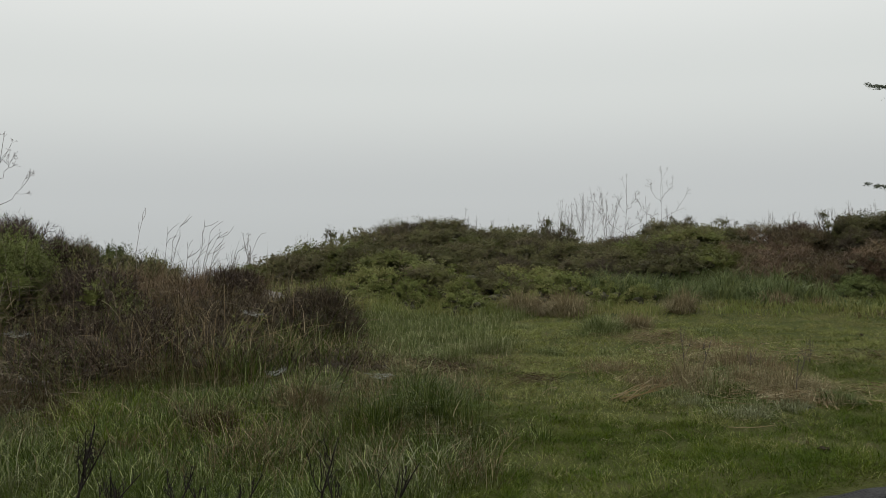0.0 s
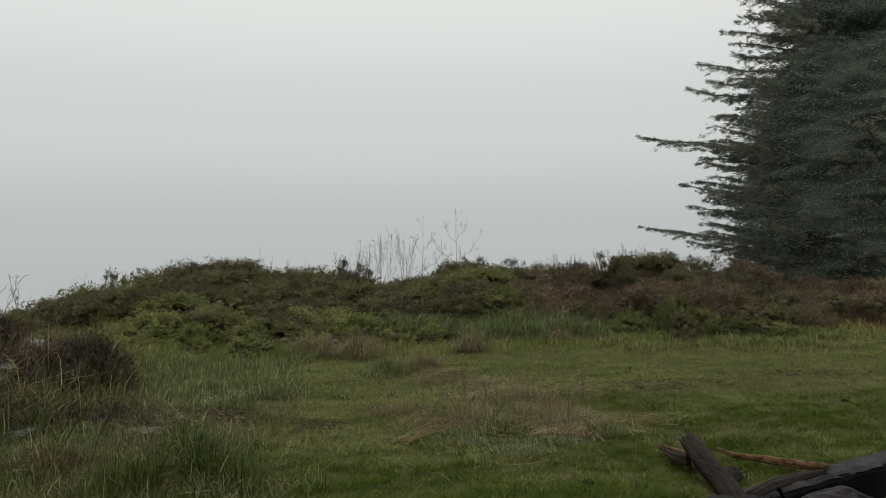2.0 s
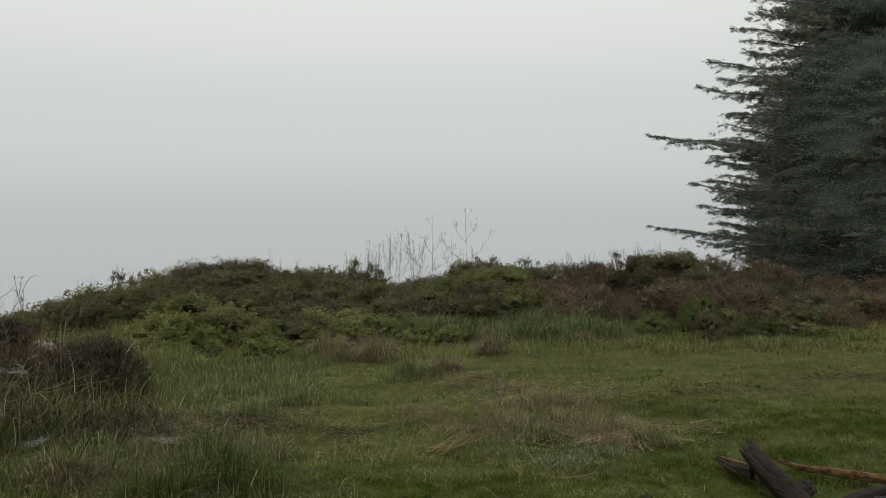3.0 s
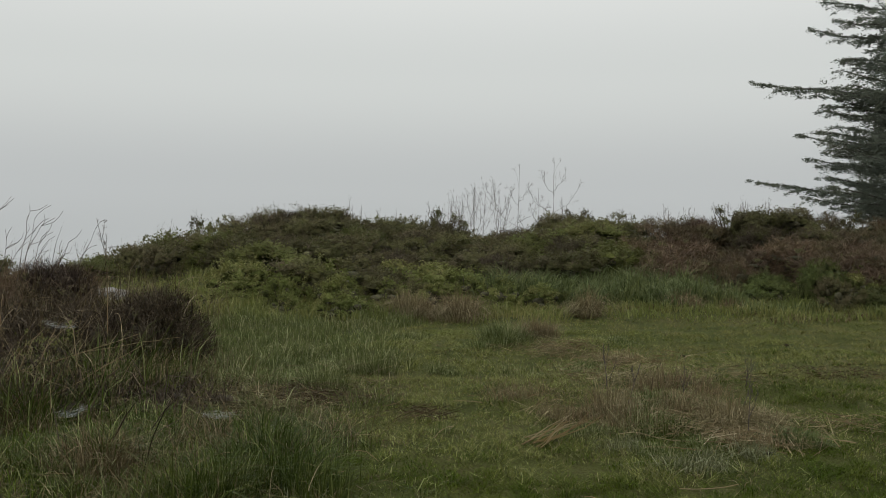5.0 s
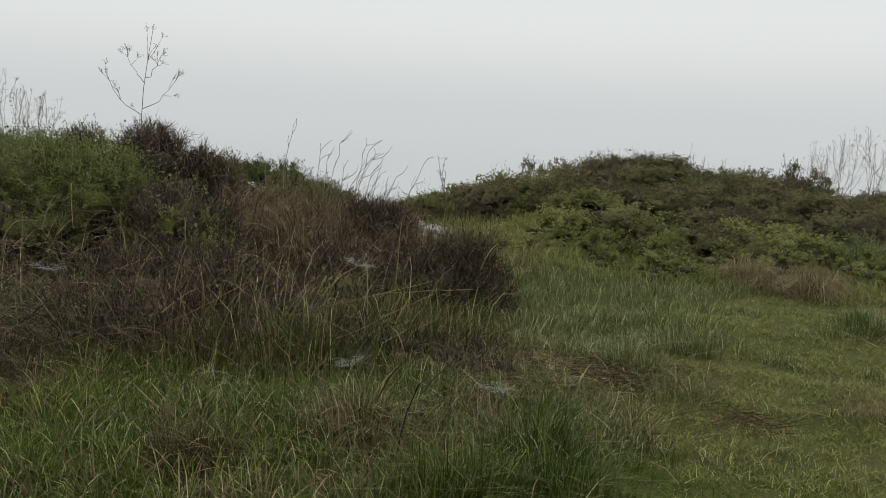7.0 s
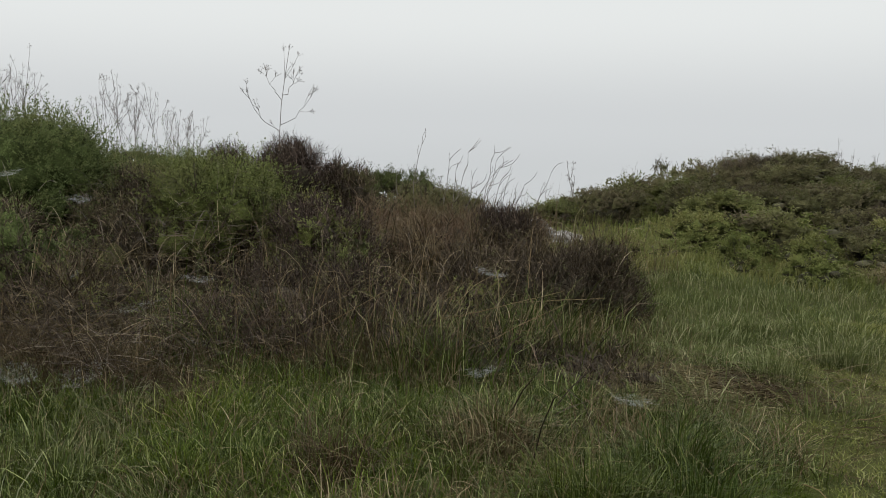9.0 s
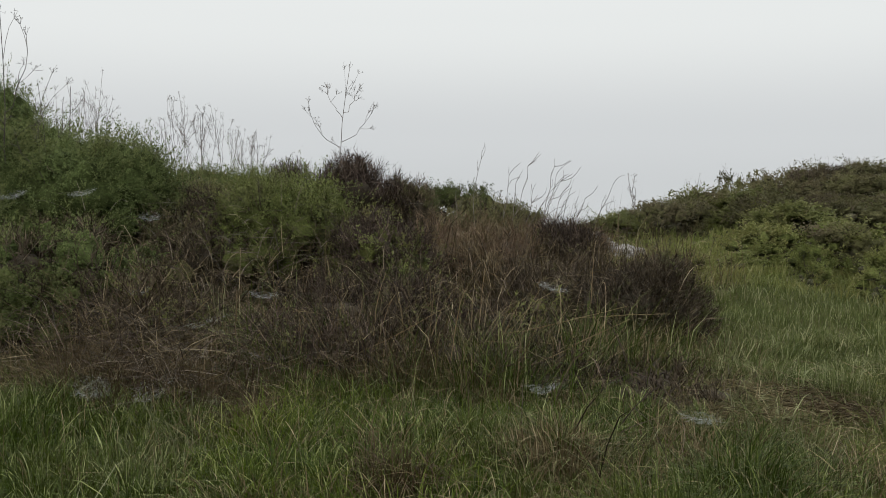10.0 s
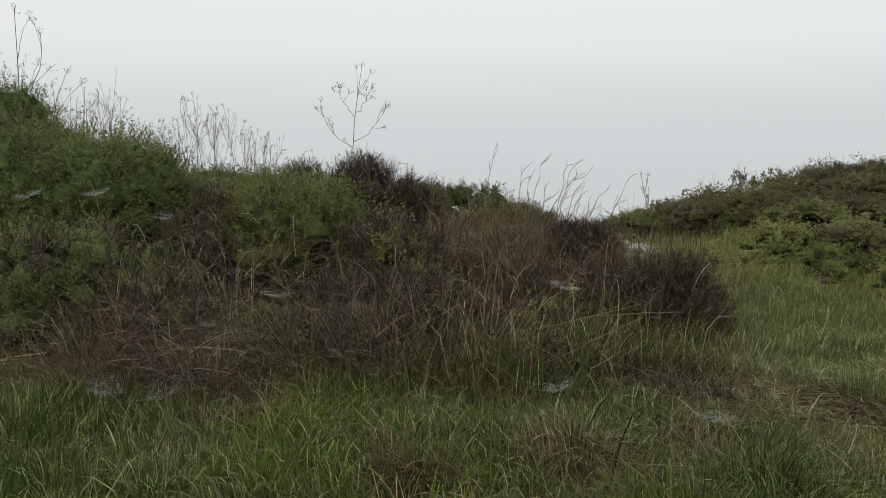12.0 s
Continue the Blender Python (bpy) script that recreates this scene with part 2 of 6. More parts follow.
M_stem = bark("shrub_stems", (0.03, 0.024, 0.02), (0.085, 0.07, 0.058), 30, 6)
M_dead = bark("grey_dead_stalks", (0.125, 0.11, 0.1), (0.24, 0.214, 0.194), 30, 8)
M_darkstalk = bark("dark_dead_stalks", (0.05, 0.042, 0.037), (0.11, 0.093, 0.08), 30, 8)
# fog before the tree is painted in as a lighter, greyer foliage colour
M_cypress = leafy("cypress_foliage_hazed", [(0.135, 0.155, 0.128), (0.148, 0.168, 0.135), (0.16, 0.178, 0.138)], 2.5,
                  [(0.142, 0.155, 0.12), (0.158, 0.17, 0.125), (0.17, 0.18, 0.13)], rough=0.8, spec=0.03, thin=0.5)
# darker than the sprays: the crown's inner shade is put into the colour
M_cypmass = soil("cypress_shade_mass", [(0.3, (0.056, 0.0656, 0.056)), (0.5, (0.068, 0.0784, 0.0656)), (0.7, (0.0784, 0.088, 0.072))], 1.2, 9.0, 0.9, 0.03)
M_black = bark("blackened_stalks", (0.008, 0.006, 0.005), (0.025, 0.018, 0.015), 30, 8)
M_cypbark = bark("cypress_bark", (0.045, 0.04, 0.036), (0.11, 0.1, 0.09), 5, 5)


def shaded_leaf_mass(name, mid, k=1.0):
    """The dense leaves inside a lobe, too small to tell apart, with their shade painted as darker leaf colour."""
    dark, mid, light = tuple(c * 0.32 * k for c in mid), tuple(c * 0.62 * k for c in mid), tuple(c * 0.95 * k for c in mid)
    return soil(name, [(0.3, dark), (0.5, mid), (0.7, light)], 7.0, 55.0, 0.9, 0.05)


# a higher factor paints the lift of fog into the hill's masses
MASS = {M_deep: shaded_leaf_mass("deep_green_mass", (0.08, 0.105, 0.034), 1.1), M_olive: shaded_leaf_mass("olive_mass", (0.085, 0.083, 0.038), 1.5), M_crown: shaded_leaf_mass("crown_mass", (0.09, 0.105, 0.031), 1.2), M_lime: shaded_leaf_mass("yellow_green_mass", (0.09, 0.1, 0.028), 1.35),
        M_weed: shaded_leaf_mass("weed_mass", (0.105, 0.122, 0.036), 1.4), M_hilldeep: shaded_leaf_mass("dark_green_mass", (0.066, 0.08, 0.027), 1.5)}


# ---- building helpers ----
RNG = np.random.default_rng(11)


def smooth(a, b, v):
    k = np.clip((v - a) / (b - a), 0, 1)
    return k * k * (3 - 2 * k)


def bumps(x, y, size, seed):
    """Soft uneven noise, about -1 to 1, with swells about `size` metres wide."""
    r = np.random.default_rng(seed)
    out = np.zeros(np.shape(x))
    for _ in range(7):
        a, f, p = r.uniform(0, 6.28), r.uniform(0.6, 1.7) * 3.0 / size, r.uniform(0, 6.28)
        out = out + np.sin((np.cos(a) * x + np.sin(a) * y) * f + p)
    return out / 3.2


def kerb_side(x, y):
    """Metres north of the timber edging's line."""
    return (y - 5.45 - 0.505 * (x - 2.3)) * 0.893


CREST_AZ = [-24, -20, -17.8, -15.5, -13, -10.6, -7.3, -3.9, -1.2, 1.5, 3.1, 6.2, 8.2, 9.8, 11.7, 13.3, 15.2, 18.3, 20.9, 22.7, 25.2, 27.7, 31, 36]
CREST_EL = [-4.2, -3.3, -2.5, -1.85, -1.2, -0.7, -0.6, -1.0, -1.35, -1.95, -1.85, -1.45, -0.6, -0.4, -1.1, -0.75, -1.3, -0.4, -0.4, -0.75, -0.5, -1.5, -2.0, -2.2]
EYE0 = np.array([0.7, 1.6])


def hill_top(x, y):
    """Height of the scrub's outline over a place, rising from the clearing to the crest."""
    dx, dy = x - EYE0[0], y - EYE0[1] + 0.6
    d, az = np.hypot(dx, dy), np.degrees(np.arctan2(dx, dy))
    crest = 1.6 + d * np.tan(np.radians(np.interp(az, CREST_AZ, CREST_EL)))
    return 0.3 + (crest - 0.3) * np.clip((d - 13.7) / 8.0, 0, 1) ** 0.75, d, az


def ground_z(x, y):
    x, y = np.asarray(x, float), np.asarray(y, float)
    z = 0.03 * bumps(x, y, 1.4, 5) + 0.014 * bumps(x, y, 0.55, 6)
    z = z * smooth(-0.3, 0.6, np.abs(kerb_side(x, y)))
    top, d, az = hill_top(x, y)
    z = z + np.maximum(0, top - 0.72) * smooth(14.2, 16, d) * (1 - smooth(22.5, 26, d)) * smooth(-22, -17, az) * (1 - smooth(33, 40, az))
    z = z + 0.22 * np.exp(-((x + 7.8) ** 2 + (y - 10.0) ** 2) / 8)
    edge = np.interp(x, [-40, -12, -8, -4, 2, 12, 22, 40], [17, 17, 18, 20.5, 25, 27, 56, 70])
    z = z - 0.9 * np.maximum(0, y - edge) ** 1.5 / np.sqrt(30 + np.maximum(0, y - edge))
    z = z - 0.5 * np.maximum(0, -22 - x)
    lower = smooth(1.4, 2.1, x) * (1 - smooth(-0.22, -0.08, kerb_side(x, y)))
    return z * (1 - lower) - 0.3 * lower


def quick_mesh(name, verts, faces, material, smooth_faces=False, normals=None):
    me = bpy.data.meshes.new(name)
    verts = np.ascontiguousarray(verts, np.float32)
    faces = np.ascontiguousarray(faces, np.int32)
    n, k = faces.shape
    me.vertices.add(len(verts))
    me.vertices.foreach_set("co", verts.ravel())
    me.loops.add(n * k)
    me.loops.foreach_set("vertex_index", faces.ravel())
    me.polygons.add(n)
    me.polygons.foreach_set("loop_start", np.arange(0, n * k, k, dtype=np.int32))
    me.polygons.foreach_set("use_smooth", np.full(n, smooth_faces))
    me.update(calc_edges=True)
    me.materials.append(material)
    if normals is not None:
        me.normals_split_custom_set_from_vertices(np.ascontiguousarray(normals, np.float32))
    return me


def part(name, arrays, material, parent=None, label="", smooth_faces=False, kind=""):
    ob = new(name, quick_mesh(name, arrays[0], arrays[1], material, smooth_faces or len(arrays) > 2, *arrays[2:]))
    if parent is not None:
        ob.parent = parent
    tagged(ob, label, kind=kind)
    return ob


def joined(chunks):
    vs, fs, k = [], [], 0
    for v, f in chunks:
        vs.append(v)
        fs.append(np.asarray(f) + k)
        k += len(v)
    return np.concatenate(vs), np.concatenate(fs)


def unit(v):
    return v / np.maximum(np.linalg.norm(v, axis=-1, keepdims=True), 1e-9)


def leaves(at, way, length, width):
    """Small pointed leaves or twigs, one narrow triangle each."""
    n = len(at)
    side = unit(np.cross(way, RNG.normal(size=(n, 3))))
    length, width = np.broadcast_to(length, n)[:, None], np.broadcast_to(width, n)[:, None]
    v = np.stack([at - side * width * 0.5, at + way * length, at + side * width * 0.5], 1).reshape(-1, 3)
    return v, np.arange(3 * n).reshape(-1, 3)


def facing(at, way, length, width, out, rng, loose=0.35):
    """Leaves that turn their faces outwards from the crown, shaded softly as a crown is."""
    n = len(at)
    side = unit(np.cross(way, out + rng.normal(0, 0.45, (n, 3))))
    length, width = np.broadcast_to(length, n)[:, None], np.broadcast_to(width, n)[:, None]
    a, b, c = at - side * width * 0.5, at + way * length, at + side * width * 0.5
    turn = (np.cross(b - a, c - a) * out).sum(1) < 0
    a[turn], c[turn] = c[turn], a[turn]
    nrm = unit(out + rng.normal(0, loose, (n, 3)))
    return np.stack([a, b, c], 1).reshape(-1, 3), np.arange(3 * n).reshape(-1, 3), np.repeat(nrm, 3, 0)


def blades(at, height, width, lean, curl=0.5, heading=None):
    """Grass blades that bend over; two pieces each."""
    n = len(at)
    a = RNG.uniform(0, 2 * np.pi, n) if heading is None else heading
    d = np.stack([np.cos(a), np.sin(a), np.zeros(n)], 1)
    s = np.stack([-np.sin(a + RNG.normal(0, 0.8, n)), np.cos(a), np.zeros(n)], 1)
    up = np.array([0, 0, 1.0])
    h, w, l = (np.broadcast_to(q, n)[:, None] for q in (height, width, lean))
    mid = at + up * h * 0.58 + d * l * h * 0.32
    tip = at + up * h * (1 - curl * np.minimum(l, 1.2) * 0.5) + d * l * h
    v = np.stack([at - s * w / 2, at + s * w / 2, mid - s * w * 0.4, mid + s * w * 0.4, tip], 1).reshape(-1, 3)
    b = (np.arange(n) * 5)[:, None]
    f = np.concatenate([b + [0, 1, 3], b + [0, 3, 2], b + [2, 3, 4]])
    return v, f


def spikes(at, height, width, lean):
    """Short turf: one thin triangle a blade."""
    n = len(at)
    a = RNG.uniform(0, 2 * np.pi, n)
    d = np.stack([np.cos(a), np.sin(a), np.zeros(n)], 1)
    b = a + RNG.uniform(0.6, 2.5, n)
    s = np.stack([np.cos(b), np.sin(b), np.zeros(n)], 1)
    h, w, l = (np.broadcast_to(q, n)[:, None] for q in (height, width, lean))
    v = np.stack([at - s * w / 2, at + s * w / 2, at + np.array([0, 0, 1.0]) * h + d * l * h], 1).reshape(-1, 3)
    return v, np.arange(3 * n).reshape(-1, 3)


def tube(points, radii, sides=5):
    p = np.asarray(points, float)
    r = np.asarray(radii, float)
    t = unit(np.gradient(p, axis=0))
    ref = np.array([0.31, 0.77, 0.13])
    u = unit(np.cross(t, ref))
    w = np.cross(t, u)
    a = np.linspace(0, 2 * np.pi, sides, endpoint=False)
    ring = p[:, None] + r[:, None, None] * (np.cos(a)[None, :, None] * u[:, None] + np.sin(a)[None, :, None] * w[:, None])
    n = len(p)
    i = np.arange(n - 1)[:, None] * sides
    j = np.arange(sides)[None]
    k = (j + 1) % sides
    f = np.stack([i + j, i + k, i + sides + k, i + sides + j], -1).reshape(-1, 4)
    return ring.reshape(-1, 3), f


def bent(a, b, sag=0.1, n=5, rng=RNG):
    """A slightly crooked line from a to b."""
    a, b = np.asarray(a, float), np.asarray(b, float)
    t = np.linspace(0, 1, n)[:, None]
    off = rng.normal(0, 1, 3) * np.linalg.norm(b - a) * sag
    return a + (b - a) * t + off * np.sin(np.pi * t) + rng.normal(0, 0.12, (n, 3)) * np.linalg.norm(b - a) * sag * (t > 0) * (t < 1)


def blob(c, r, rng, rough=0.12, n=6, m=8):
    """A rough lump: rings from pole to pole."""
    th = np.linspace(0.02, np.pi - 0.02, n)[:, None]
    ph = np.linspace(0, 2 * np.pi, m, endpoint=False)[None]
    d = np.stack([np.sin(th) * np.cos(ph), np.sin(th) * np.sin(ph), np.cos(th) + 0 * ph], -1)
    f = 1 + rough * (np.sin(d[..., 0] * 5 + rng.uniform(0, 6)) + np.sin(d[..., 1] * 6 + rng.uniform(0, 6)) + np.sin(d[..., 2] * 7 + rng.uniform(0, 6))) / 1.7
    v = (np.asarray(c) + d * f[..., None] * np.asarray(r)).reshape(-1, 3)
    i = np.arange(n - 1)[:, None] * m
    j = np.arange(m)[None]
    k = (j + 1) % m
    return v, np.stack([i + j, i + m + j, i + m + k, i + k], -1).reshape(-1, 4)


def shell(lumps, n, rng, low=-0.15, deep=1.0):
    """Points and outward directions on the outside of a heap of lumps."""
    lumps = np.asarray(lumps, float)
    area = lumps[:, 3] * lumps[:, 4] + lumps[:, 5] * (lumps[:, 3] + lumps[:, 4])
    pick = rng.choice(len(lumps), int(n * 2.2), p=area / area.sum())
    u = unit(rng.normal(size=(len(pick), 3)))
    u[:, 2] = np.where(u[:, 2] < low, -u[:, 2], u[:, 2])
    p = lumps[pick, :3] + u * lumps[pick, 3:] * rng.uniform(deep, 1.03, (len(pick), 1))
    keep = p[:, 2] > 0.02
    for i, q in enumerate(lumps):
        keep &= (((p - q[:3]) / q[3:]) ** 2).sum(1) > np.where(pick == i, 0.0, 0.7 * deep)
    nrm = unit(u / lumps[pick, 3:])
    return p[keep][:n], nrm[keep][:n]


def lobes(c, cn, size, rounded, rng):
    """The dense leafy inside of each lobe, shaded softly like the leaves on it."""
    wide = 0.47
    v, f = joined([blob(c[i] - cn[i] * size[i] * 0.5, size[i] * wide * np.array([1, 1, 0.92]), rng, 0.34, 5, 7) for i in range(len(c))])
    k = np.repeat(np.arange(len(c)), 35)
    heart = c[k] - cn[k] * size[k][:, None] * 0.5
    out = unit((v - heart) / size[k][:, None] * rounded + cn[k] * (1.3 - rounded) + rng.normal(0, 0.3, (len(v), 3)) + (0, 0, 0.25))
    out[:, 2] = np.maximum(out[:, 2], -0.05)
    return v, f, unit(out)


def sprig_leaves(lumps, sprigs, per, lobe, leaf, upright, rng, low=-9.0, loose=0.18, lanky=0.07, rounded=0.75):
    """Small leaves on upright sprigs that fan out in lobes, each lobe rounded for itself; and the dense inside of the lobes."""
    count = max(sprigs // 14, 6)
    c, cn = shell(lumps, count, rng, -0.6, 0.86)
    keep = c[:, 2] + rng.normal(0, 0.2, len(c)) > low
    if keep.sum() < 3:
        keep[:] = True
    c, cn = c[keep], cn[keep]
    size = lobe * rng.uniform(0.45, 1.6, len(c))
    pick = rng.integers(0, len(c), sprigs)
    q = size[pick][:, None]
    way = unit(cn[pick] * 0.75 + np.array([0, 0, upright]) + rng.normal(0, 0.62, (sprigs, 3)))
    base = c[pick] - cn[pick] * q * 0.45 + rng.normal(0, 0.3, (sprigs, 3)) * q
    ln = q[:, 0] * rng.uniform(0.65, 1.15, sprigs) * np.where(rng.uniform(0, 1, sprigs) < lanky, 1.45, 1.0)
    run = rng.uniform(0.05, 1.0, (sprigs, per)) ** 0.6
    at = base[:, None] + way[:, None] * (ln[:, None] * run)[..., None] + rng.normal(0, leaf * 0.4, (sprigs, per, 3))
    lw = unit(way[:, None] * 0.9 + rng.normal(0, 0.55, (sprigs, per, 3)))
    heart = (c[pick] - cn[pick] * q * 0.35)[:, None]
    out = unit((at - heart) / q[:, None] * rounded + cn[pick][:, None] * (1.3 - rounded) + (0, 0, 0.15)).reshape(-1, 3)
    k = sprigs * per
    return facing(at.reshape(-1, 3), lw.reshape(-1, 3), leaf * rng.uniform(0.6, 1.35, k), leaf * 0.6 * rng.uniform(0.6, 1.2, k), out, rng, loose), lobes(c, cn, size, rounded, rng)


def twig_sprays(lumps, sprays, length, width, upright, rng, high=99.0, sides=7):
    """Bare branching twigs: each spray is a thin stem with side twigs that point forwards."""
    p, nrm = shell(lumps, sprays, rng, -0.5, 0.7)
    keep = p[:, 2] + rng.normal(0, 0.2, len(p)) < high
    p, nrm = p[keep], nrm[keep]
    n = len(p)
    way = unit(nrm * 0.65 + np.array([0, 0, upright * 0.9]) + rng.normal(0, 0.45, (n, 3)))
    ln = length * rng.uniform(0.6, 1.9, n)
    base = p - way * ln[:, None] * 0.55
    run = rng.uniform(0.25, 0.95, (n, sides))
    side = unit(np.cross(way[:, None], rng.normal(size=(n, sides, 3))))
    sw = unit(way[:, None] * 0.85 + side * 0.75 + (0, 0, 0.12))
    sat = base[:, None] + way[:, None] * (ln[:, None] * run)[..., None]
    sl = ln[:, None] * (0.62 - 0.4 * run) * rng.uniform(0.6, 1.3, (n, sides))
    at = np.concatenate([base, sat.reshape(-1, 3)])
    ways = np.concatenate([way, sw.reshape(-1, 3)])
    lens = np.concatenate([ln, sl.ravel()])
    wide = np.concatenate([np.full(n, width * 1.3), np.full(n * sides, width * 0.85)]) * rng.uniform(0.7, 1.35, n + n * sides)
    out = np.concatenate([nrm, np.repeat(nrm, sides, 0)])
    return facing(at, ways, lens, wide, unit(out + (0, 0, 0.2)), rng, 0.5)


def forked_twigs(lumps, stems, width, rng):
    """Bare stems that rise from the shrub's foot, fork twice and end in a ragged, bristly top."""
    p, nrm = shell(lumps, stems, rng, 0.0, 0.85)
    n = len(p)
    foot = p * (0.62, 0.62, 0) + rng.normal(0, 0.08, (n, 3)) * (1, 1, 0)
    tip = p * rng.uniform(0.72, 0.95, (n, 1)) + (0, 0, 0.03)
    way = unit(tip - foot)
    ln = np.linalg.norm(tip - foot, axis=1)
    out, at, ways, lens, wide = [nrm], [foot], [way], [ln], [np.full(n, width * 1.6)]
    base, parent, size, face = foot, way, ln, nrm
    for count, share, low, w in ((9, 0.22, 0.4, 1.0), (6, 0.36, 0.35, 0.7)):
        run = rng.uniform(low, 1.0, (len(base), count))
        side = unit(np.cross(parent[:, None], rng.normal(size=(len(base), count, 3))))
        sw = unit(parent[:, None] * 0.85 + side * 0.6 + (0, 0, 0.3)).reshape(-1, 3)
        sat = (base[:, None] + parent[:, None] * (size[:, None] * run)[..., None]).reshape(-1, 3)
        sl = np.repeat(size, count) * share * rng.uniform(0.5, 1.2, len(sw))
        base, parent, size, face = sat, sw, sl, np.repeat(face, count, 0)
        out.append(face), at.append(sat), ways.append(sw), lens.append(sl), wide.append(np.full(len(sw), width * w))
    wide = np.concatenate(wide)
    return facing(np.concatenate(at), np.concatenate(ways), np.concatenate(lens), wide * rng.uniform(0.8, 1.2, len(wide)), unit(np.concatenate(out) + (0, 0, 0.2)), rng, 0.4)


def bush(label, lumps, sprigs, per, lobe, leaf, leaf_mat, twig_mat=None, twigs=0, stems=14, upright=0.5, category="bush", group="", seed=1,
         name="bush", twig_len=0.2, core=0.5, twig_w=0.008, core_mat=None, leaf_low=-9.0, twig_high=99.0, lanky=0.07, rounded=0.75, bristly=0):
    """A shrub on its own: a shaded mass of twigs, woody stems, lobes of small leaves on sprigs, and bare branching twigs."""
    rng = np.random.default_rng(seed)
    ob = tagged(new(name), label, category, group)
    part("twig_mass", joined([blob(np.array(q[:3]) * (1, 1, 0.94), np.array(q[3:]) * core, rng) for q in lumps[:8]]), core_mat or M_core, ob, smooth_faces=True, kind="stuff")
    chunk = []
    p, nrm = shell(lumps, max(stems, 1), rng, 0.1)
    mid = np.mean(np.array(lumps)[:, :3], 0) * (1, 1, 0)
    for q, d in zip(p, nrm):
        base = mid + (q - mid) * (0.25, 0.25, 0) * rng.uniform(0.3, 1.2)
        chunk.append(tube(bent(base, q + d * rng.uniform(-0.05, 0.08), 0.07, 6, rng), np.linspace(0.014, 0.003, 6), 4))
    part("stem", joined(chunk), M_stem, ob, kind="stuff")
    if sprigs:
        outer, inner = sprig_leaves(lumps, sprigs, per, lobe, leaf, upright, rng, leaf_low, lanky=lanky, rounded=rounded)
        part("foliage", outer, leaf_mat, ob, kind="stuff")
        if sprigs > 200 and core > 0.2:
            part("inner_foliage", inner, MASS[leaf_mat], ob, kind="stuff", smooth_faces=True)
    if bristly:
        part("forked_stem", forked_twigs(lumps, bristly, 0.0085, rng), twig_mat, ob, kind="stuff")
    if twigs:
        part("bare_twig", twig_sprays(lumps, max(twigs // 8, 6), twig_len, twig_w, upright, rng, twig_high), twig_mat, ob, kind="stuff")
    return ob


def scatter(x0, x1, y0, y1, per_m2, keep=None, z=0.0):
    n = int((x1 - x0) * (y1 - y0) * per_m2)
    p = np.stack([RNG.uniform(x0, x1, n), RNG.uniform(y0, y1, n), np.zeros(n)], 1)
    if keep is not None:
        p = p[RNG.uniform(0, 1, n) < keep(p[:, 0], p[:, 1])]
    p[:, 2] = ground_z(p[:, 0], p[:, 1]) - 0.01 + z
    return p


# ---- ground ----
gx = np.concatenate([[-500, -300, -180, -110, -70, -50, -40], np.arange(-32, -8, 0.6), np.arange(-8, 9, 0.2), np.arange(9, 45, 0.6), [50, 60, 80, 120, 200, 320, 500]])
gy = np.concatenate([[-500, -300, -180, -100, -60, -40, -25, -15, -8, -4, -1, 1.5], np.arange(3, 15, 0.2), np.arange(15, 60, 0.6), [65, 75, 90, 120, 180, 300, 500]])
GX, GY = np.meshgrid(gx, gy, indexing="ij")
gi = np.arange(len(gx) * len(gy)).reshape(len(gx), len(gy))
g_faces = np.stack([gi[:-1, :-1], gi[1:, :-1], gi[1:, 1:], gi[:-1, 1:]], -1).reshape(-1, 4)
g_verts = np.stack([GX, GY, np.maximum(ground_z(GX, GY), -160)], -1).reshape(-1, 3)
tagged(part("ground", (g_verts, g_faces), M_ground, smooth_faces=True), "damp turf and soil of a mown clearing on a bluff", "ground", kind="structure")


# ---- grass cover ----
def tall_side(x, y):
    """How much of the cover is long grass (1) rather than mown lawn (0)."""
    line = np.interp(y, [4, 6, 7, 9, 11, 13, 14], [0.5, 0.25, 0.3, -0.1, 0.0, 0.0, 0.8])
    far = smooth(13.3, 14.3, y + 0.3 * bumps(x, y, 1.2, 21) - 0.12 * np.maximum(0, x - 4))
    return np.maximum(1 - smooth(-0.5, 0.25, x - line + 0.45 * bumps(x, y, 0.7, 20)), far)


def lawn_cover(x, y):
    return (1 - tall_side(x, y)) * (kerb_side(x, y) > 0.1) * (0.72 + 0.28 * smooth(-0.5, 0.5, bumps(x, y, 1.1, 23)))


def turf(p, tall, wide, mat, label):
    n = len(p)
    h = tall * (0.85 + 0.35 * bumps(p[:, 0], p[:, 1], 0.16, 41) + 0.2 * bumps(p[:, 0], p[:, 1], 0.45, 42)) * RNG.uniform(0.6, 1.4, n)
    return tagged(part("mown_lawn", spikes(p, np.clip(h, 0.015, 0.14), wide * RNG.uniform(0.6, 1.3, n), RNG.uniform(0.5, 2.6, n)), mat), label, "grass", kind="stuff")


def dry_cover(x, y):
    """Where the lawn is bleached and thin."""
    spot = np.exp(-(((x - 2.2) / 1.3) ** 2 + ((y - 8.7) / 1.4) ** 2)) + 0.8 * np.exp(-(((x - 1.9) / 0.8) ** 2 + ((y - 11.0) / 0.9) ** 2))
    band = 0.55 * np.exp(-(((y - 13.4 - 0.1 * x) / 0.8) ** 2)) + 0.75 * np.exp(-(((y - 10.0 - 0.06 * x) / 0.6) ** 2)) * smooth(3.6, 5, x)
    return lawn_cover(x, y) * np.clip(0.12 + spot + band + 0.25 * bumps(x, y, 0.7, 44), 0.03, 1)


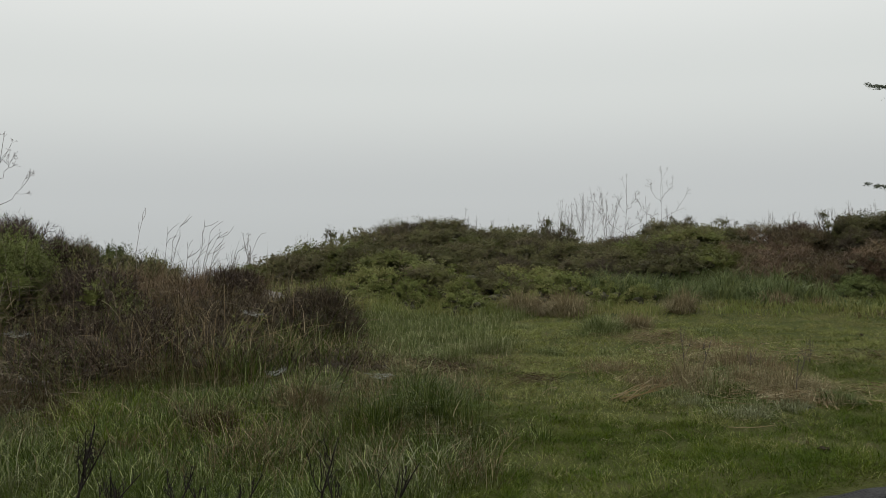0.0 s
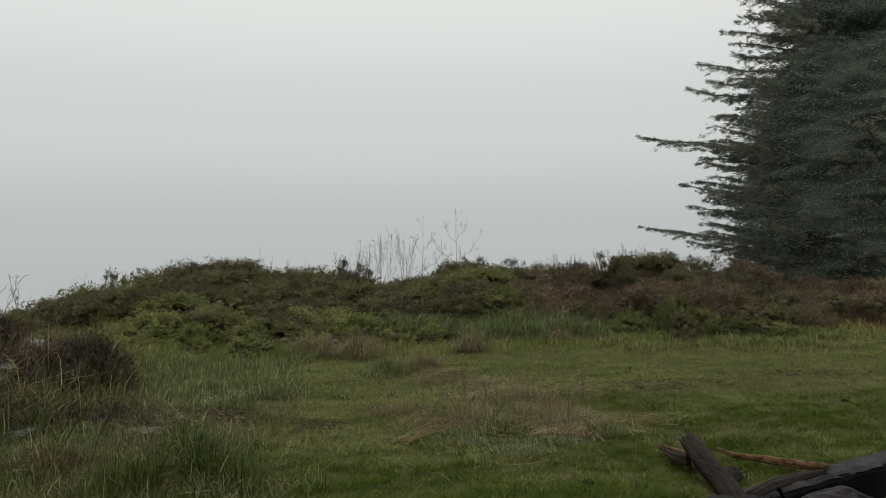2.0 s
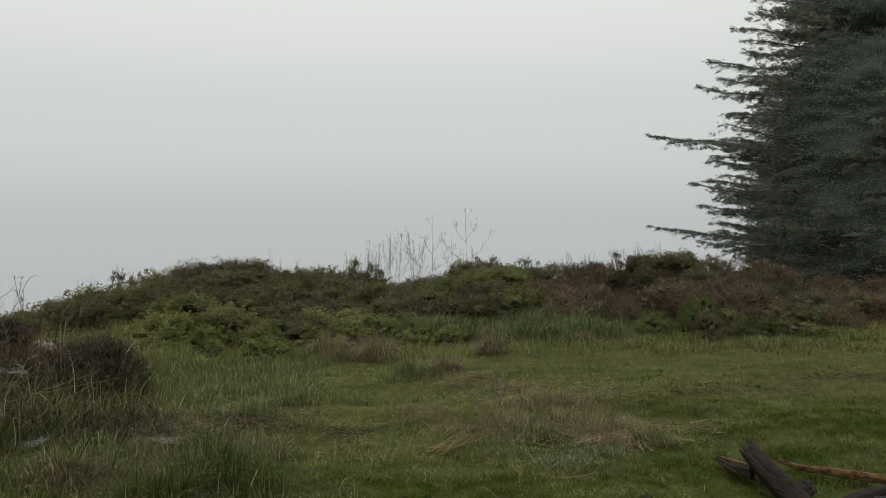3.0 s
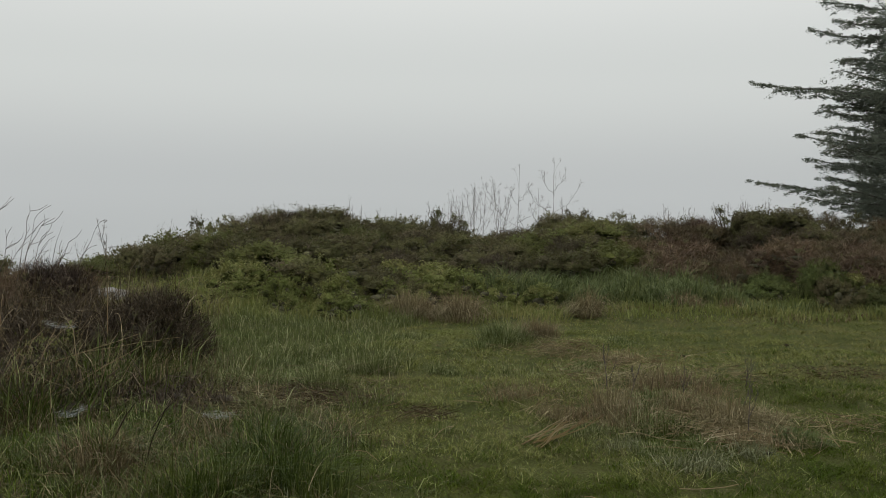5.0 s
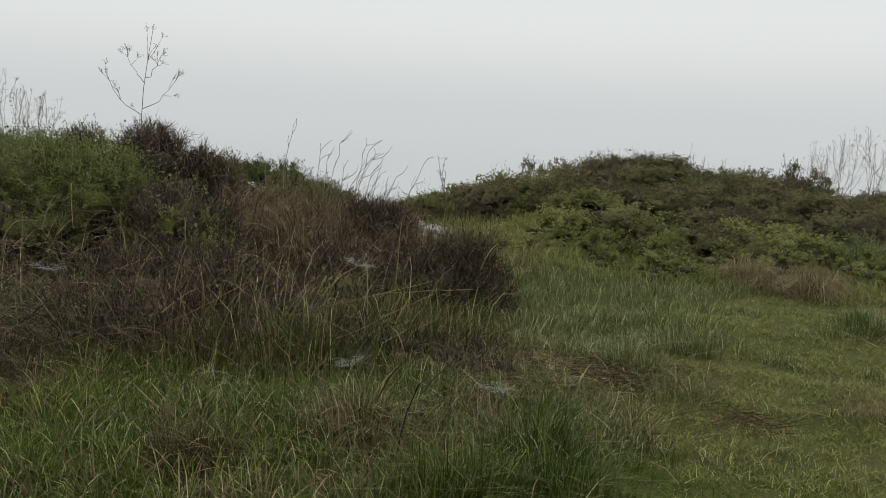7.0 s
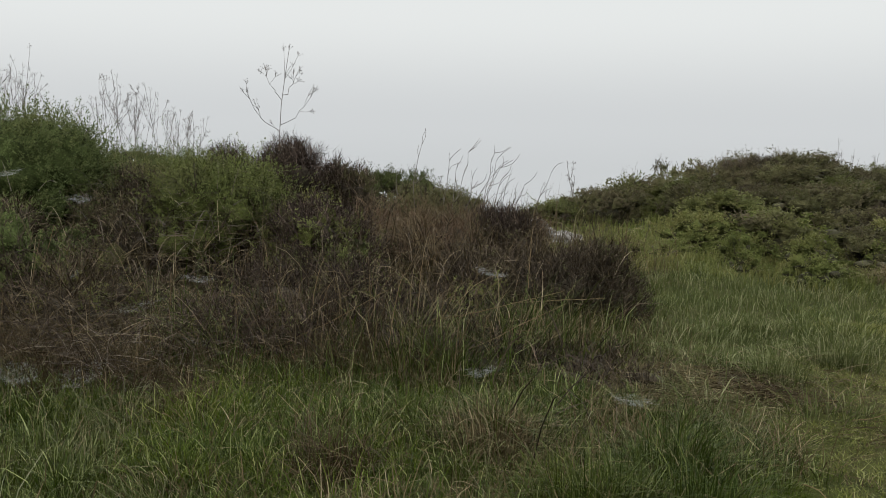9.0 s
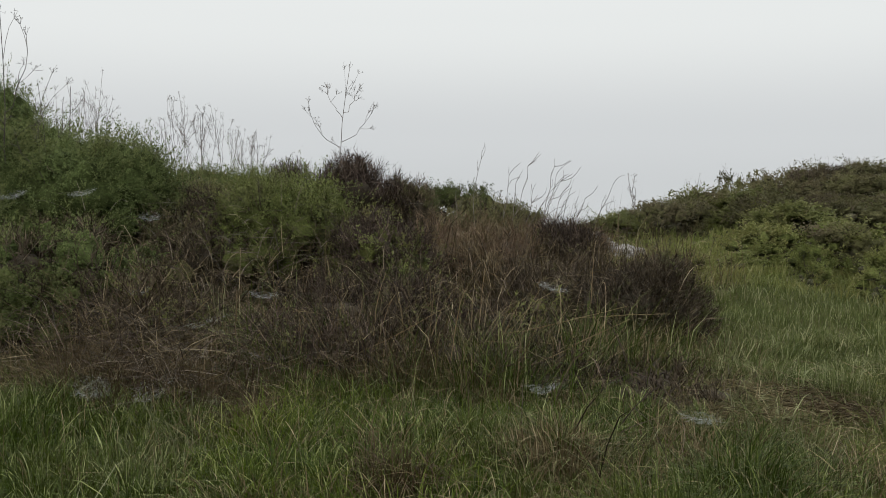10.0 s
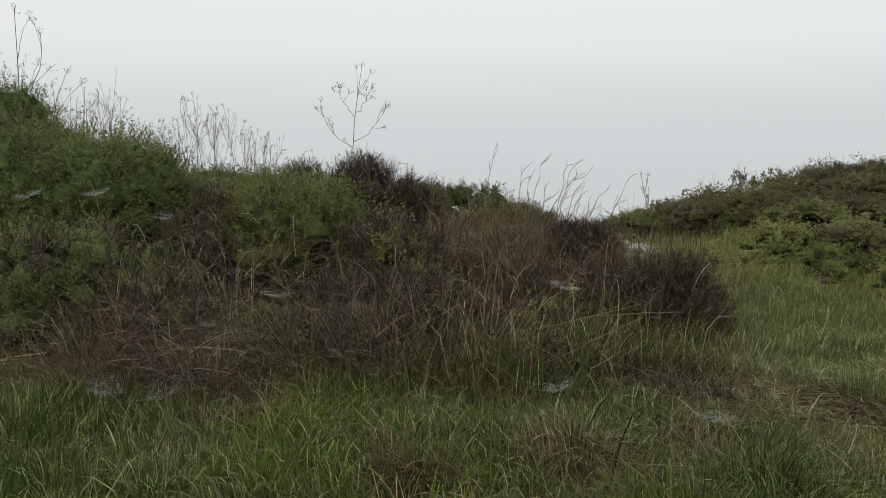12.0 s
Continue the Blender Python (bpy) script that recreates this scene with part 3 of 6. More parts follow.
LW = lambda x, y: lawn_cover(x, y) - 0.45 * dry_cover(x, y)
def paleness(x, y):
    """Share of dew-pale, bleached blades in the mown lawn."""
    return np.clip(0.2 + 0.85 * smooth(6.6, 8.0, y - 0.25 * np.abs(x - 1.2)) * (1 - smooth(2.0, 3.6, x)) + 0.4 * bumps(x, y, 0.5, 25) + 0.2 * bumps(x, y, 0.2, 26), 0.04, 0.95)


turf(scatter(-1.2, 7.2, 4.8, 9.6, 14000, lambda x, y: LW(x, y) * (1 - 0.6 * smooth(7.5, 9.6, y)) * (1 - paleness(x, y))), 0.036, 0.0054, M_lawn, "short damp mown grass with uneven tufts")
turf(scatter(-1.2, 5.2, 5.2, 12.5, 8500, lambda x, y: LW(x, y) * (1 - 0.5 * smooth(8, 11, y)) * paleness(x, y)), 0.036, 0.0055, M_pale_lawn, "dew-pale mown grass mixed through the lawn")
turf(scatter(-9, 9, -6, 5.2, 130, lambda x, y: (kerb_side(x, y) > 0.1) | (x < 1.6)), 0.05, 0.009, M_lawn, "mown grass round the way's start")
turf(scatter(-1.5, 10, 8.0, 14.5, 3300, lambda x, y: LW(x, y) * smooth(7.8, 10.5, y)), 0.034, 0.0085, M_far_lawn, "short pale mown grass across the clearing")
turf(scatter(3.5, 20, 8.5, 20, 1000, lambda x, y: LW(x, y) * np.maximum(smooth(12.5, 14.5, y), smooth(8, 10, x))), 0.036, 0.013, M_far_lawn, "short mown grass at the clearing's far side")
turf(scatter(-1.0, 7.5, 5.2, 10.0, 1900, dry_cover), 0.04, 0.005, M_straw, "bleached dead blades lying in the mown lawn")
turf(scatter(-1.0, 16, 9.0, 17, 700, dry_cover), 0.036, 0.009, M_straw, "dry straw-coloured grass at the lawn's far edge")

def tufted(n, x0, x1, y0, y1, per, tall, mat, label, keep, lean=1.6):
    """Small tufts that the mower has passed over, a hand's width each."""
    c = scatter(x0, x1, y0, y1, n / ((x1 - x0) * (y1 - y0)), keep)
    m = len(c)
    size = np.repeat(RNG.uniform(0.5, 1.5, m), per)
    at = np.repeat(c, per, 0) + RNG.normal(0, 0.035, (m * per, 3)) * (1, 1, 0) * size[:, None]
    tuft = blades(at, tall * size * RNG.uniform(0.5, 1.2, m * per), 0.0045 * RNG.uniform(0.7, 1.3, m * per), RNG.uniform(0.3, lean, m * per), 0.8)
    return tagged(part("lawn_tufts", tuft, mat), label, "grass", kind="stuff")


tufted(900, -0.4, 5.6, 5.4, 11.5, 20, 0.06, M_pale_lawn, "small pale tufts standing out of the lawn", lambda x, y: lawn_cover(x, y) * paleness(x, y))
tufted(700, -0.4, 6.2, 5.2, 11.5, 20, 0.06, M_lawn, "small dark green tufts standing out of the lawn", lambda x, y: lawn_cover(x, y) * (1 - paleness(x, y)))
tufted(160, 0.2, 6.2, 6.0, 11.5, 16, 0.05, M_straw, "small dead tufts in the lawn", lambda x, y: lawn_cover(x, y))

# long grass round the thicket
def thicket_foot(x, y):
    """Metres into the thicket from the line where the green grass ends."""
    return y - np.interp(x, [-8, -4.7, -3.45, -3.05, -2.2, -1.5, -0.9], [4.7, 5.96, 6.45, 7.3, 7.95, 9.2, 11.0]) + 0.22 * bumps(x, y, 0.6, 71)


def thatch(x, y):
    """Where dead stalks lie matted and the grass is thin."""
    return np.exp(-(((x + 0.65 + 0.25 * bumps(x, y, 0.5, 75)) / 0.85) ** 2 + ((y - 8.65) / 0.6) ** 2))


def near_grass(x, y):
    return tall_side(x, y) * (y > 4.5) * ((1.6 - x) < 2.15 * (y - 2.6)) * (1 - 0.85 * smooth(-0.1, 0.5, thicket_foot(x, y))) * (1 - 0.8 * thatch(x, y))


def in_thicket(x, y):
    return smooth(-0.1, 0.35, thicket_foot(x, y))



def sward(p, base, patch, seed, wide, lean, mat, name, label, least=0.08):
    n = len(p)
    h = base * (1 + patch * bumps(p[:, 0], p[:, 1], 0.8, seed) + 0.25 * bumps(p[:, 0], p[:, 1], 0.3, seed + 1)) * RNG.uniform(0.6, 1.45, n)
    head = 1.2 * bumps(p[:, 0], p[:, 1], 0.5, seed + 2) * 3.1 + RNG.normal(0, 1.5, n)
    return tagged(part(name, blades(p, np.maximum(h, least), wide * RNG.uniform(0.6, 1.4, n), RNG.uniform(0.1, lean, n), 0.6, head), mat), label, "grass", kind="stuff")


def arcs(at, height, width, lean, heading):
    """Grass blades that rise and hang over at the tip; three pieces each."""
    n = len(at)
    d = np.stack([np.cos(heading), np.sin(heading), np.zeros(n)], 1)
    turn = heading + 1.57 + RNG.normal(0, 0.7, n)
    s = np.stack([np.cos(turn), np.sin(turn), np.zeros(n)], 1)
    h, w, l = (np.broadcast_to(q, n)[:, None] for q in (height, width, lean))
    ring = []
    for u, k in ((0, 0.8), (0.42, 1.0), (0.78, 0.7)):
        c = at + d * h * l * (0.25 * u + 0.75 * u * u) + np.array([0, 0, 1.0]) * h * (u * (1 + 0.25 * l) - u * u * 0.42 * l)
        ring += [c - s * w * k / 2, c + s * w * k / 2]
    tip = at + d * h * l * 1.05 + np.array([0, 0, 1.0]) * h * (1 - 0.24 * l)
    v = np.stack(ring + [tip], 1).reshape(-1, 3)
    b = (np.arange(n) * 7)[:, None]
    return v, np.concatenate([b + k for k in ([0, 1, 3], [0, 3, 2], [2, 3, 5], [2, 5, 4], [4, 5, 6])])


def tuft_sward(p, per, tall, wide, spread, mat, label, seed, name="long_grass", lean=1.1, patch=0.4, lift=0.0):
    """Long grass growing in tufts, each with its own height and lean, with shaded gaps between."""
    r = np.random.default_rng(seed)
    m = len(p)
    size = np.clip(1 + patch * bumps(p[:, 0], p[:, 1], 0.8, seed), 0.35, 1.8) * r.uniform(0.65, 1.3, m)
    head = np.repeat(3.6 * bumps(p[:, 0], p[:, 1], 0.7, seed + 1) + r.normal(0, 0.6, m), per)
    tip = np.repeat(r.uniform(0.1, 0.8, m), per)
    n = m * per
    off = r.normal(0, spread, (n, 2)) * np.repeat(size, per)[:, None]
    out = np.arctan2(off[:, 1], off[:, 0]) + r.normal(0, 0.5, n)
    a = np.arctan2(np.sin(out) + tip * np.sin(head), np.cos(out) + tip * np.cos(head))
    at = np.repeat(p, per, 0)
    at[:, :2] += off
    at[:, 2] = ground_z(at[:, 0], at[:, 1]) - 0.01 + lift
    h = tall * np.repeat(size, per) * r.uniform(0.45, 1.2, n)
    return tagged(part(name, arcs(at, h, wide * r.uniform(0.6, 1.35, n), lean * r.uniform(0.15, 1.1, n), a), mat), label, "grass", kind="stuff")


sward(scatter(-7, 0.7, 4.3, 8.3, 1300, near_grass), 0.1, 0.4, 31, 0.0045, 1.5, M_green_grass, "long_grass", "long green grass, wet and leaning")
tuft_sward(scatter(-6.0, 0.7, 4.7, 8.1, 88, near_grass), 32, 0.14, 0.0045, 0.05, M_green_grass, "tufts of long wet green grass", 231, lean=0.85)
tuft_sward(scatter(-6.5, 0.7, 4.6, 8.6, 7, near_grass), 22, 0.17, 0.0042, 0.05, M_dew, "tufts of dew-pale grass among the green", 235)
tuft_sward(scatter(-3.4, 0.4, 5.6, 9.0, 14, near_grass), 20, 0.19, 0.0042, 0.05, M_straw, "tufts of long dead grass before the brambles", 239, "dead_grass", 1.3)
tuft_sward(scatter(-1.7, 0.5, 5.4, 8.2, 20, near_grass), 20, 0.19, 0.004, 0.05, M_straw, "tufts of bleached grass in the meadow's edge", 243, "dead_grass", 1.3)
sward(scatter(-2.6, 1.0, 8.0, 14.2, 700, lambda x, y: tall_side(x, y) * (1 - 0.8 * thatch(x, y))), 0.12, 0.3, 34, 0.007, 0.9, M_pale_grass, "long_grass", "pale grass silvered with dew")
tuft_sward(scatter(-2.2, 1.0, 7.9, 13.6, 52, lambda x, y: tall_side(x, y) * (1 - 0.8 * in_thicket(x, y)) * (1 - 0.85 * thatch(x, y))), 18, 0.17, 0.0062, 0.06, M_pale_grass, "tufts of long pale grass silvered with dew", 247)
sward(scatter(-5.5, 0.4, 5.2, 9.4, 70, tall_side), 0.22, 0.35, 36, 0.0038, 1.5, M_straw, "dead_grass", "dead straw stems tangled through long grass")
sward(scatter(-7.5, -2.6, 5.6, 7.8, 420, in_thicket), 0.26, 0.35, 38, 0.005, 1.6, M_rust, "dead_grass", "brown dead grass matted at the thicket's foot")
sward(scatter(-6.2, -1.9, 7.6, 13.0, 40), 0.55, 0.4, 39, 0.006, 1.5, M_straw, "dead_stems", "tall bleached grass stems leaning among brambles")
sward(scatter(-4.5, -2.6, 10.0, 13.4, 150), 0.6, 0.4, 45, 0.006, 1.1, M_rust, "dead_stems", "tall rusty grass stems between the shrubs")

M_fresh = leafy("fresh_grass", [(0.034, 0.055, 0.005), (0.08, 0.115, 0.014), (0.22, 0.25, 0.085)], 0.5,
                [(0.042, 0.06, 0.007), (0.092, 0.118, 0.017), (0.24, 0.255, 0.095)], spec=0.1, thin=0.35)
tuft_sward(scatter(-4.2, 0.0, 5.2, 7.9, 80, lambda x, y: near_grass(x, y) * np.exp(-(((x + 2.2 + 0.3 * bumps(x, y, 0.5, 65)) / 1.1) ** 2 + ((y - 6.75) / 0.75) ** 2))), 36, 0.15, 0.0046, 0.05, M_fresh, "bright fresh grass in front of the thicket", 63)

sward(scatter(-4.8, -1.3, 7.3, 9.3, 90), 0.4, 0.3, 67, 0.006, 0.8, M_green_grass, "long_grass", "tall green grass growing through the brambles")

# weedy strip along the clearing's far edge
sward(scatter(-5, 11, 13.4, 17.0, 480, lambda x, y: tall_side(x, y) * (1 - smooth(16.0, 17.5, y))), 0.12, 0.45, 47, 0.012, 1.4, M_weed, "weedy_grass", "yellow-green weeds and uncut grass at the scrub's foot")
def sedge_cover(x, y):
    d, az = np.hypot(x - 0.7, y - 1.0), np.degrees(np.arctan2(x - 0.7, y - 1.0)) + 1.2 * bumps(x, y, 1.5, 73)
    return smooth(13.9, 14.6, d + 0.3 * bumps(x, y, 0.9, 74)) * (1 - smooth(16.6, 17.2, d)) * smooth(1.0, 3.5, az) * (1 - smooth(15.5, 18.5, az))


sward(scatter(0.8, 7.0, 13.6, 18.0, 1000, sedge_cover), 0.36, 0.3, 49, 0.014, 1.1, M_sedge, "sedge", "dark green upright sedge at the scrub's foot")
def foot_cover(x, y):
    d, az = np.hypot(x - 0.7, y - 1.0), np.degrees(np.arctan2(x - 0.7, y - 1.0))
    return smooth(14.0, 14.6, d - 0.2 * np.maximum(0, az - 27) + 0.4 * bumps(x, y, 0.8, 76)) * (1 - smooth(16.3, 17.0, d)) * smooth(15, 18, az) * (1 - smooth(32, 34, az))


def verge_cover(x, y):
    """The pale dry strip between the mown lawn and the weeds."""
    d, az = np.hypot(x - 0.7, y - 1.0), np.degrees(np.arctan2(x - 0.7, y - 1.0))
    return np.exp(-((d - 13.95 - 0.2 * np.maximum(0, az - 27) + 0.5 * bumps(x, y, 1.1, 77)) / 0.4) ** 2) * smooth(3, 6, az) * (1 - smooth(33, 36, az)) * smooth(-0.5, 0.3, bumps(x, y, 0.5, 78))


sward(scatter(1.4, 11.0, 11.6, 15.4, 420, verge_cover), 0.085, 0.4, 52, 0.011, 1.8, M_straw, "dead_grass", "pale dry grass between the lawn and the weeds", 0.04)
sward(scatter(1.4, 11.0, 11.6, 16.2, 260, lambda x, y: np.maximum(verge_cover(x, y), 0.3 * foot_cover(x, y))), 0.13, 0.4, 54, 0.012, 1.7, M_weed, "weedy_grass", "yellow-green uncut grass along the lawn's far edge", 0.05)
sward(scatter(4.0, 11.0, 12.0, 17.0, 650, foot_cover), 0.15, 0.4, 48, 0.012, 1.5, M_weed, "weedy_grass", "uncut yellow-green grass and weeds before the brambles")
sward(scatter(4.0, 11.0, 12.0, 17.0, 350, foot_cover), 0.17, 0.4, 50, 0.012, 1.4, M_sedge, "sedge", "dark green coarse grass before the brambles")
sward(scatter(8.0, 22, 14.6, 25, 130, lambda x, y: smooth(13.8, 15.5, y - 0.22 * (x - 8))), 0.17, 0.4, 51, 0.016, 1.4, M_orange, "rusty_grass", "rust-orange dry grass by the dark tree")
sward(scatter(-12, -1.5, 13.2, 21, 140, lambda x, y: ((x + 4.6) ** 2 + (y - 15.1) ** 2 > 1.3)), 0.19, 0.4, 53, 0.018, 0.9, M_weed, "weedy_grass", "pale yellow-green grass in the dip between the shrubs")

sward(scatter(-4.6, 2.4, 12.9, 15.6, 280, lambda x, y: 0.35 + 0.65 * smooth(-0.3, 0.4, bumps(x, y, 0.7, 61))), 0.17, 0.4, 57, 0.011, 1.3, M_weed, "weedy_grass", "bright yellow-green weeds between meadow and scrub")

# ---- the scrub across the clearing ----
def variants(seed, n, make):
    return [make(seed + i) for i in range(n)]


def heap(seed, flat=1.0):
    """Lumps of a shrub about 1.3 m across and 0.95 m tall."""
    r = np.random.default_rng(seed)
    out = [(0, 0, 0.36, 0.46, 0.43, 0.38)]
    for k in range(6):
        a = k * 1.05 + r.uniform(-0.4, 0.4)
        q = r.uniform(0.2, 0.32)
        d = r.uniform(0.28, 0.46)
        out.append((d * np.cos(a), d * np.sin(a), r.uniform(0.2, 0.66 * flat), q, q, q * r.uniform(0.75, 1.0)))
    for k in range(9):
        a, e, q = r.uniform(0, 6.283), r.uniform(0.2, 1.4), r.uniform(0.1, 0.18)
        out.append((0.5 * math.cos(e) * math.cos(a), 0.5 * math.cos(e) * math.sin(a), 0.28 + 0.46 * math.sin(e), q, q, q))
    for k in range(7):
        # a skirt that closes the shrub down to the ground
        a, d = k * 0.9 + r.uniform(-0.3, 0.3), r.uniform(0.36, 0.46)
        out.append((d * math.cos(a), d * math.sin(a), 0.13, 0.2, 0.2, 0.17))
    k = 0.9 / max(q[2] + q[5] for q in out)
    return [(*q[:2], q[2] * k, *q[3:5], q[5] * k) for q in out]


G = "scrub beyond the clearing"
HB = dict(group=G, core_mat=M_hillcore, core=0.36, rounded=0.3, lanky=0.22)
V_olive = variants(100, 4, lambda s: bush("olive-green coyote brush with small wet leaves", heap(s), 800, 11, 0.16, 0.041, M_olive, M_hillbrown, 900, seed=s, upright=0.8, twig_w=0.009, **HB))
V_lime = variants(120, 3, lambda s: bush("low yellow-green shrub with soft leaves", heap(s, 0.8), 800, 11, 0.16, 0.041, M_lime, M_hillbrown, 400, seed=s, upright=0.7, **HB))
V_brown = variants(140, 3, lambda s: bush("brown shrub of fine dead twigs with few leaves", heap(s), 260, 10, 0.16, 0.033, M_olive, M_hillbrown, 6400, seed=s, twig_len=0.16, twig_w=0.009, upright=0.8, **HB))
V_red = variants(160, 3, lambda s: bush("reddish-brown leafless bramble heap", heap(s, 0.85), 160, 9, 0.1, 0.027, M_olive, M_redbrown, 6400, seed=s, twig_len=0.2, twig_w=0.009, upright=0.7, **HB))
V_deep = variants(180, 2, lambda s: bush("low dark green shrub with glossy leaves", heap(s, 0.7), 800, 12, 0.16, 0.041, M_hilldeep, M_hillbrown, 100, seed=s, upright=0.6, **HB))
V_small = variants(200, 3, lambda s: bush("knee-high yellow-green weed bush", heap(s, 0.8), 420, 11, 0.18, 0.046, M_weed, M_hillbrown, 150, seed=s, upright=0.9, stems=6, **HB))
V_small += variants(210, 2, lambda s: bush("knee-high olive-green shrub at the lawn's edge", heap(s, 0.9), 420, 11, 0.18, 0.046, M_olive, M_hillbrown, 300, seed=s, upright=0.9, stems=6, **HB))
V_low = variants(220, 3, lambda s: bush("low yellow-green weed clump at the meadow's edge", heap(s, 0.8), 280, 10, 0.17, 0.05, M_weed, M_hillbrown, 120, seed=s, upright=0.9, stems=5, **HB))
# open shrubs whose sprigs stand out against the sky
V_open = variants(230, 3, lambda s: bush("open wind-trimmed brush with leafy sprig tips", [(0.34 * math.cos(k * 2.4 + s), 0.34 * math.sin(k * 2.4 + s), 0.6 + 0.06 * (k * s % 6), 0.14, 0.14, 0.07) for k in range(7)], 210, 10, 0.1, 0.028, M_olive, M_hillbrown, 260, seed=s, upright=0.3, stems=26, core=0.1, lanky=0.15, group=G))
used = {}


def place(kinds, r, x, y, top, wide):
    """One more shrub of a kind, `wide` metres across and reaching up to the height `top`."""
    src = kinds[int(r.integers(len(kinds)))]
    base = float(ground_z(x, y)) - 0.04
    k = max(top - base, 0.22) / 0.98
    m = pose(x, y, base, 0, 0, r.uniform(0, 360)) @ Matrix.Diagonal((wide / 1.3, wide / 1.3 * r.uniform(0.9, 1.1), k, 1))
    if src.name not in used:
        used[src.name] = True
        src.matrix_world = m
        return src
    s, src.scale = src.scale.copy(), (1, 1, 1)
    c = copy_thing(src, m)
    src.scale = s
    return c


r = np.random.default_rng(7)
for d, gap in ((14.5, 0.8), (15.5, 0.8), (16.7, 1.15), (18.2, 1.35), (19.9, 1.4), (21.7, 0.95)):
    step = math.degrees(gap / d)
    for az in np.arange(-21.5 if d > 17 else -12, 37, step):
        a = az + r.uniform(-1.2, 1.2)
        dd = d + r.uniform(-0.5, 0.5) + 0.05 * max(0, a - 8) * (d < 17)
        x, y = EYE0[0] + dd * math.sin(radians(a)), EYE0[1] - 0.6 + dd * math.cos(radians(a))
        top = float(hill_top(x, y)[0]) * (r.uniform(0.9, 1.03) if d < 20 else r.uniform(0.955, 1.02)) + (0.04 if d < 21 else 0.06 + 0.1 * (a > 15))
        if d < 17.5 and a > 18:
            top *= 0.9
        if a > 31 and d < 19 or a > 27 and d < 17:
            continue
        if d < 16.4 and 1.5 < a < 18.5 or d < 16 and a >= 18:
            continue
        if d < 16:
            kinds = V_small
        elif d > 20.8 and 17.3 < a < 21.3:
            kinds = V_olive
        elif a > 17 or 11.8 < a < 17.5:
            kinds = V_red if r.uniform() < 0.8 else V_brown
        elif d < 16.5:
            kinds = V_lime if r.uniform() < 0.5 else V_olive
        elif a < -13 or a < -6 and d < 18:
            kinds = V_lime if r.uniform() < 0.75 else V_olive
        else:
            q = r.uniform()
            kinds = V_olive if q < 0.52 else V_brown if q < 0.86 else V_lime if q < 0.95 else V_deep
        tall = top - float(ground_z(x, y))
        place(kinds, r, x, y, top, max(0.75, (1.45 * tall + 0.3) * r.uniform(0.9, 1.2) * (1.12 if d > 21 else 1.15)))
# green growth between the brambles and the lawn
for d, gap, low, high in ((15.2, 0.8, 0.4, 0.6), (16.0, 0.75, 0.5, 0.8)):
    for a in np.arange(17.5, 31, math.degrees(gap / d)):
        a, q = a + r.uniform(-0.8, 0.8), d + r.uniform(-0.3, 0.3) + max(0, a - 27) * 0.25
        x, y = EYE0[0] + q * math.sin(radians(a)), EYE0[1] - 0.6 + q * math.cos(radians(a))
        if not 19.5 < a < 26.5 and d < 15.6 and r.uniform() < 0.5:
            continue
        kinds = V_deep if 19.5 < a < 26.5 and r.uniform() < 0.75 else V_red if d > 15.6 and r.uniform() < 0.4 else V_small[3:] if r.uniform() < 0.6 else V_low
        place(kinds, r, x, y, float(ground_z(x, y)) + r.uniform(low, high), r.uniform(0.75, 1.05))
# a closer row behind the crest where the shrubs stand apart
for a in np.arange(-9, 12, 2.3):
    x, y = EYE0[0] + 20.8 * math.sin(radians(a)), EYE0[1] - 0.6 + 20.8 * math.cos(radians(a))
    place(V_olive if r.uniform() < 0.6 else V_brown, r, x, y, float(hill_top(x, y)[0]) * 0.93, 1.9)
place(V_open, r, 0.85, 22.6, 1.5, 1.3)
for a in (16.4, 17.1):
    x, y = EYE0[0] + 21.2 * math.sin(radians(a)), EYE0[1] - 0.6 + 21.2 * math.cos(radians(a))
    place(V_red, r, x, y, float(hill_top(x, y)[0]) + 0.05, 1.6)
# low weed bushes where the scrub runs out into the meadow
for d, gap in ((13.0, 0.85), (13.8, 0.8)):
    for a in np.arange(-17, 8.5, math.degrees(gap / d)):
        a, q = a + r.uniform(-1, 1), d + r.uniform(-0.35, 0.35)
        x, y = EYE0[0] + q * math.sin(radians(a)), EYE0[1] - 0.6 + q * math.cos(radians(a))
        if d < 13.5 and (a > -2 or r.uniform() < 0.4):
            continue
        place(V_low, r, x, y, float(ground_z(x, y)) + r.uniform(0.28, 0.5), r.uniform(0.6, 1.05))
for a, up, wide in ((-17.6, 0.16, 1.0), (-16.6, 0.12, 0.9), (-14.4, 0.17, 1.0), (-13.2, 0.14, 0.9), (-11.0, 0.08, 1.0), (-9.0, 0.06, 0.9), (-6.0, 0.06, 1.0), (-3.2, 0.12, 0.9), (0.0, 0.3, 0.9), (0.9, 0.22, 1.0), (7.2, 0.1, 1.0), (9.0, 0.1, 1.0), (12.6, 0.12, 1.0), (15.8, 0.2, 0.9), (18.4, 0.12, 1.0), (21.4, 0.12, 1.0), (24.5, 0.15, 1.0)):
    x, y = EYE0[0] + 22.2 * math.sin(radians(a)), EYE0[1] - 0.6 + 22.2 * math.cos(radians(a))
    place(V_open, r, x, y, float(hill_top(x, y)[0]) + up + 0.03, wide * 1.3)


# ---- the thicket beside the path ----
def thicket_bush(label, x, y, lumps, **kw):
    ob = bush(label, lumps, **kw)
    ob.location = (x, y, float(ground_z(x, y)) - 0.03)
    return ob


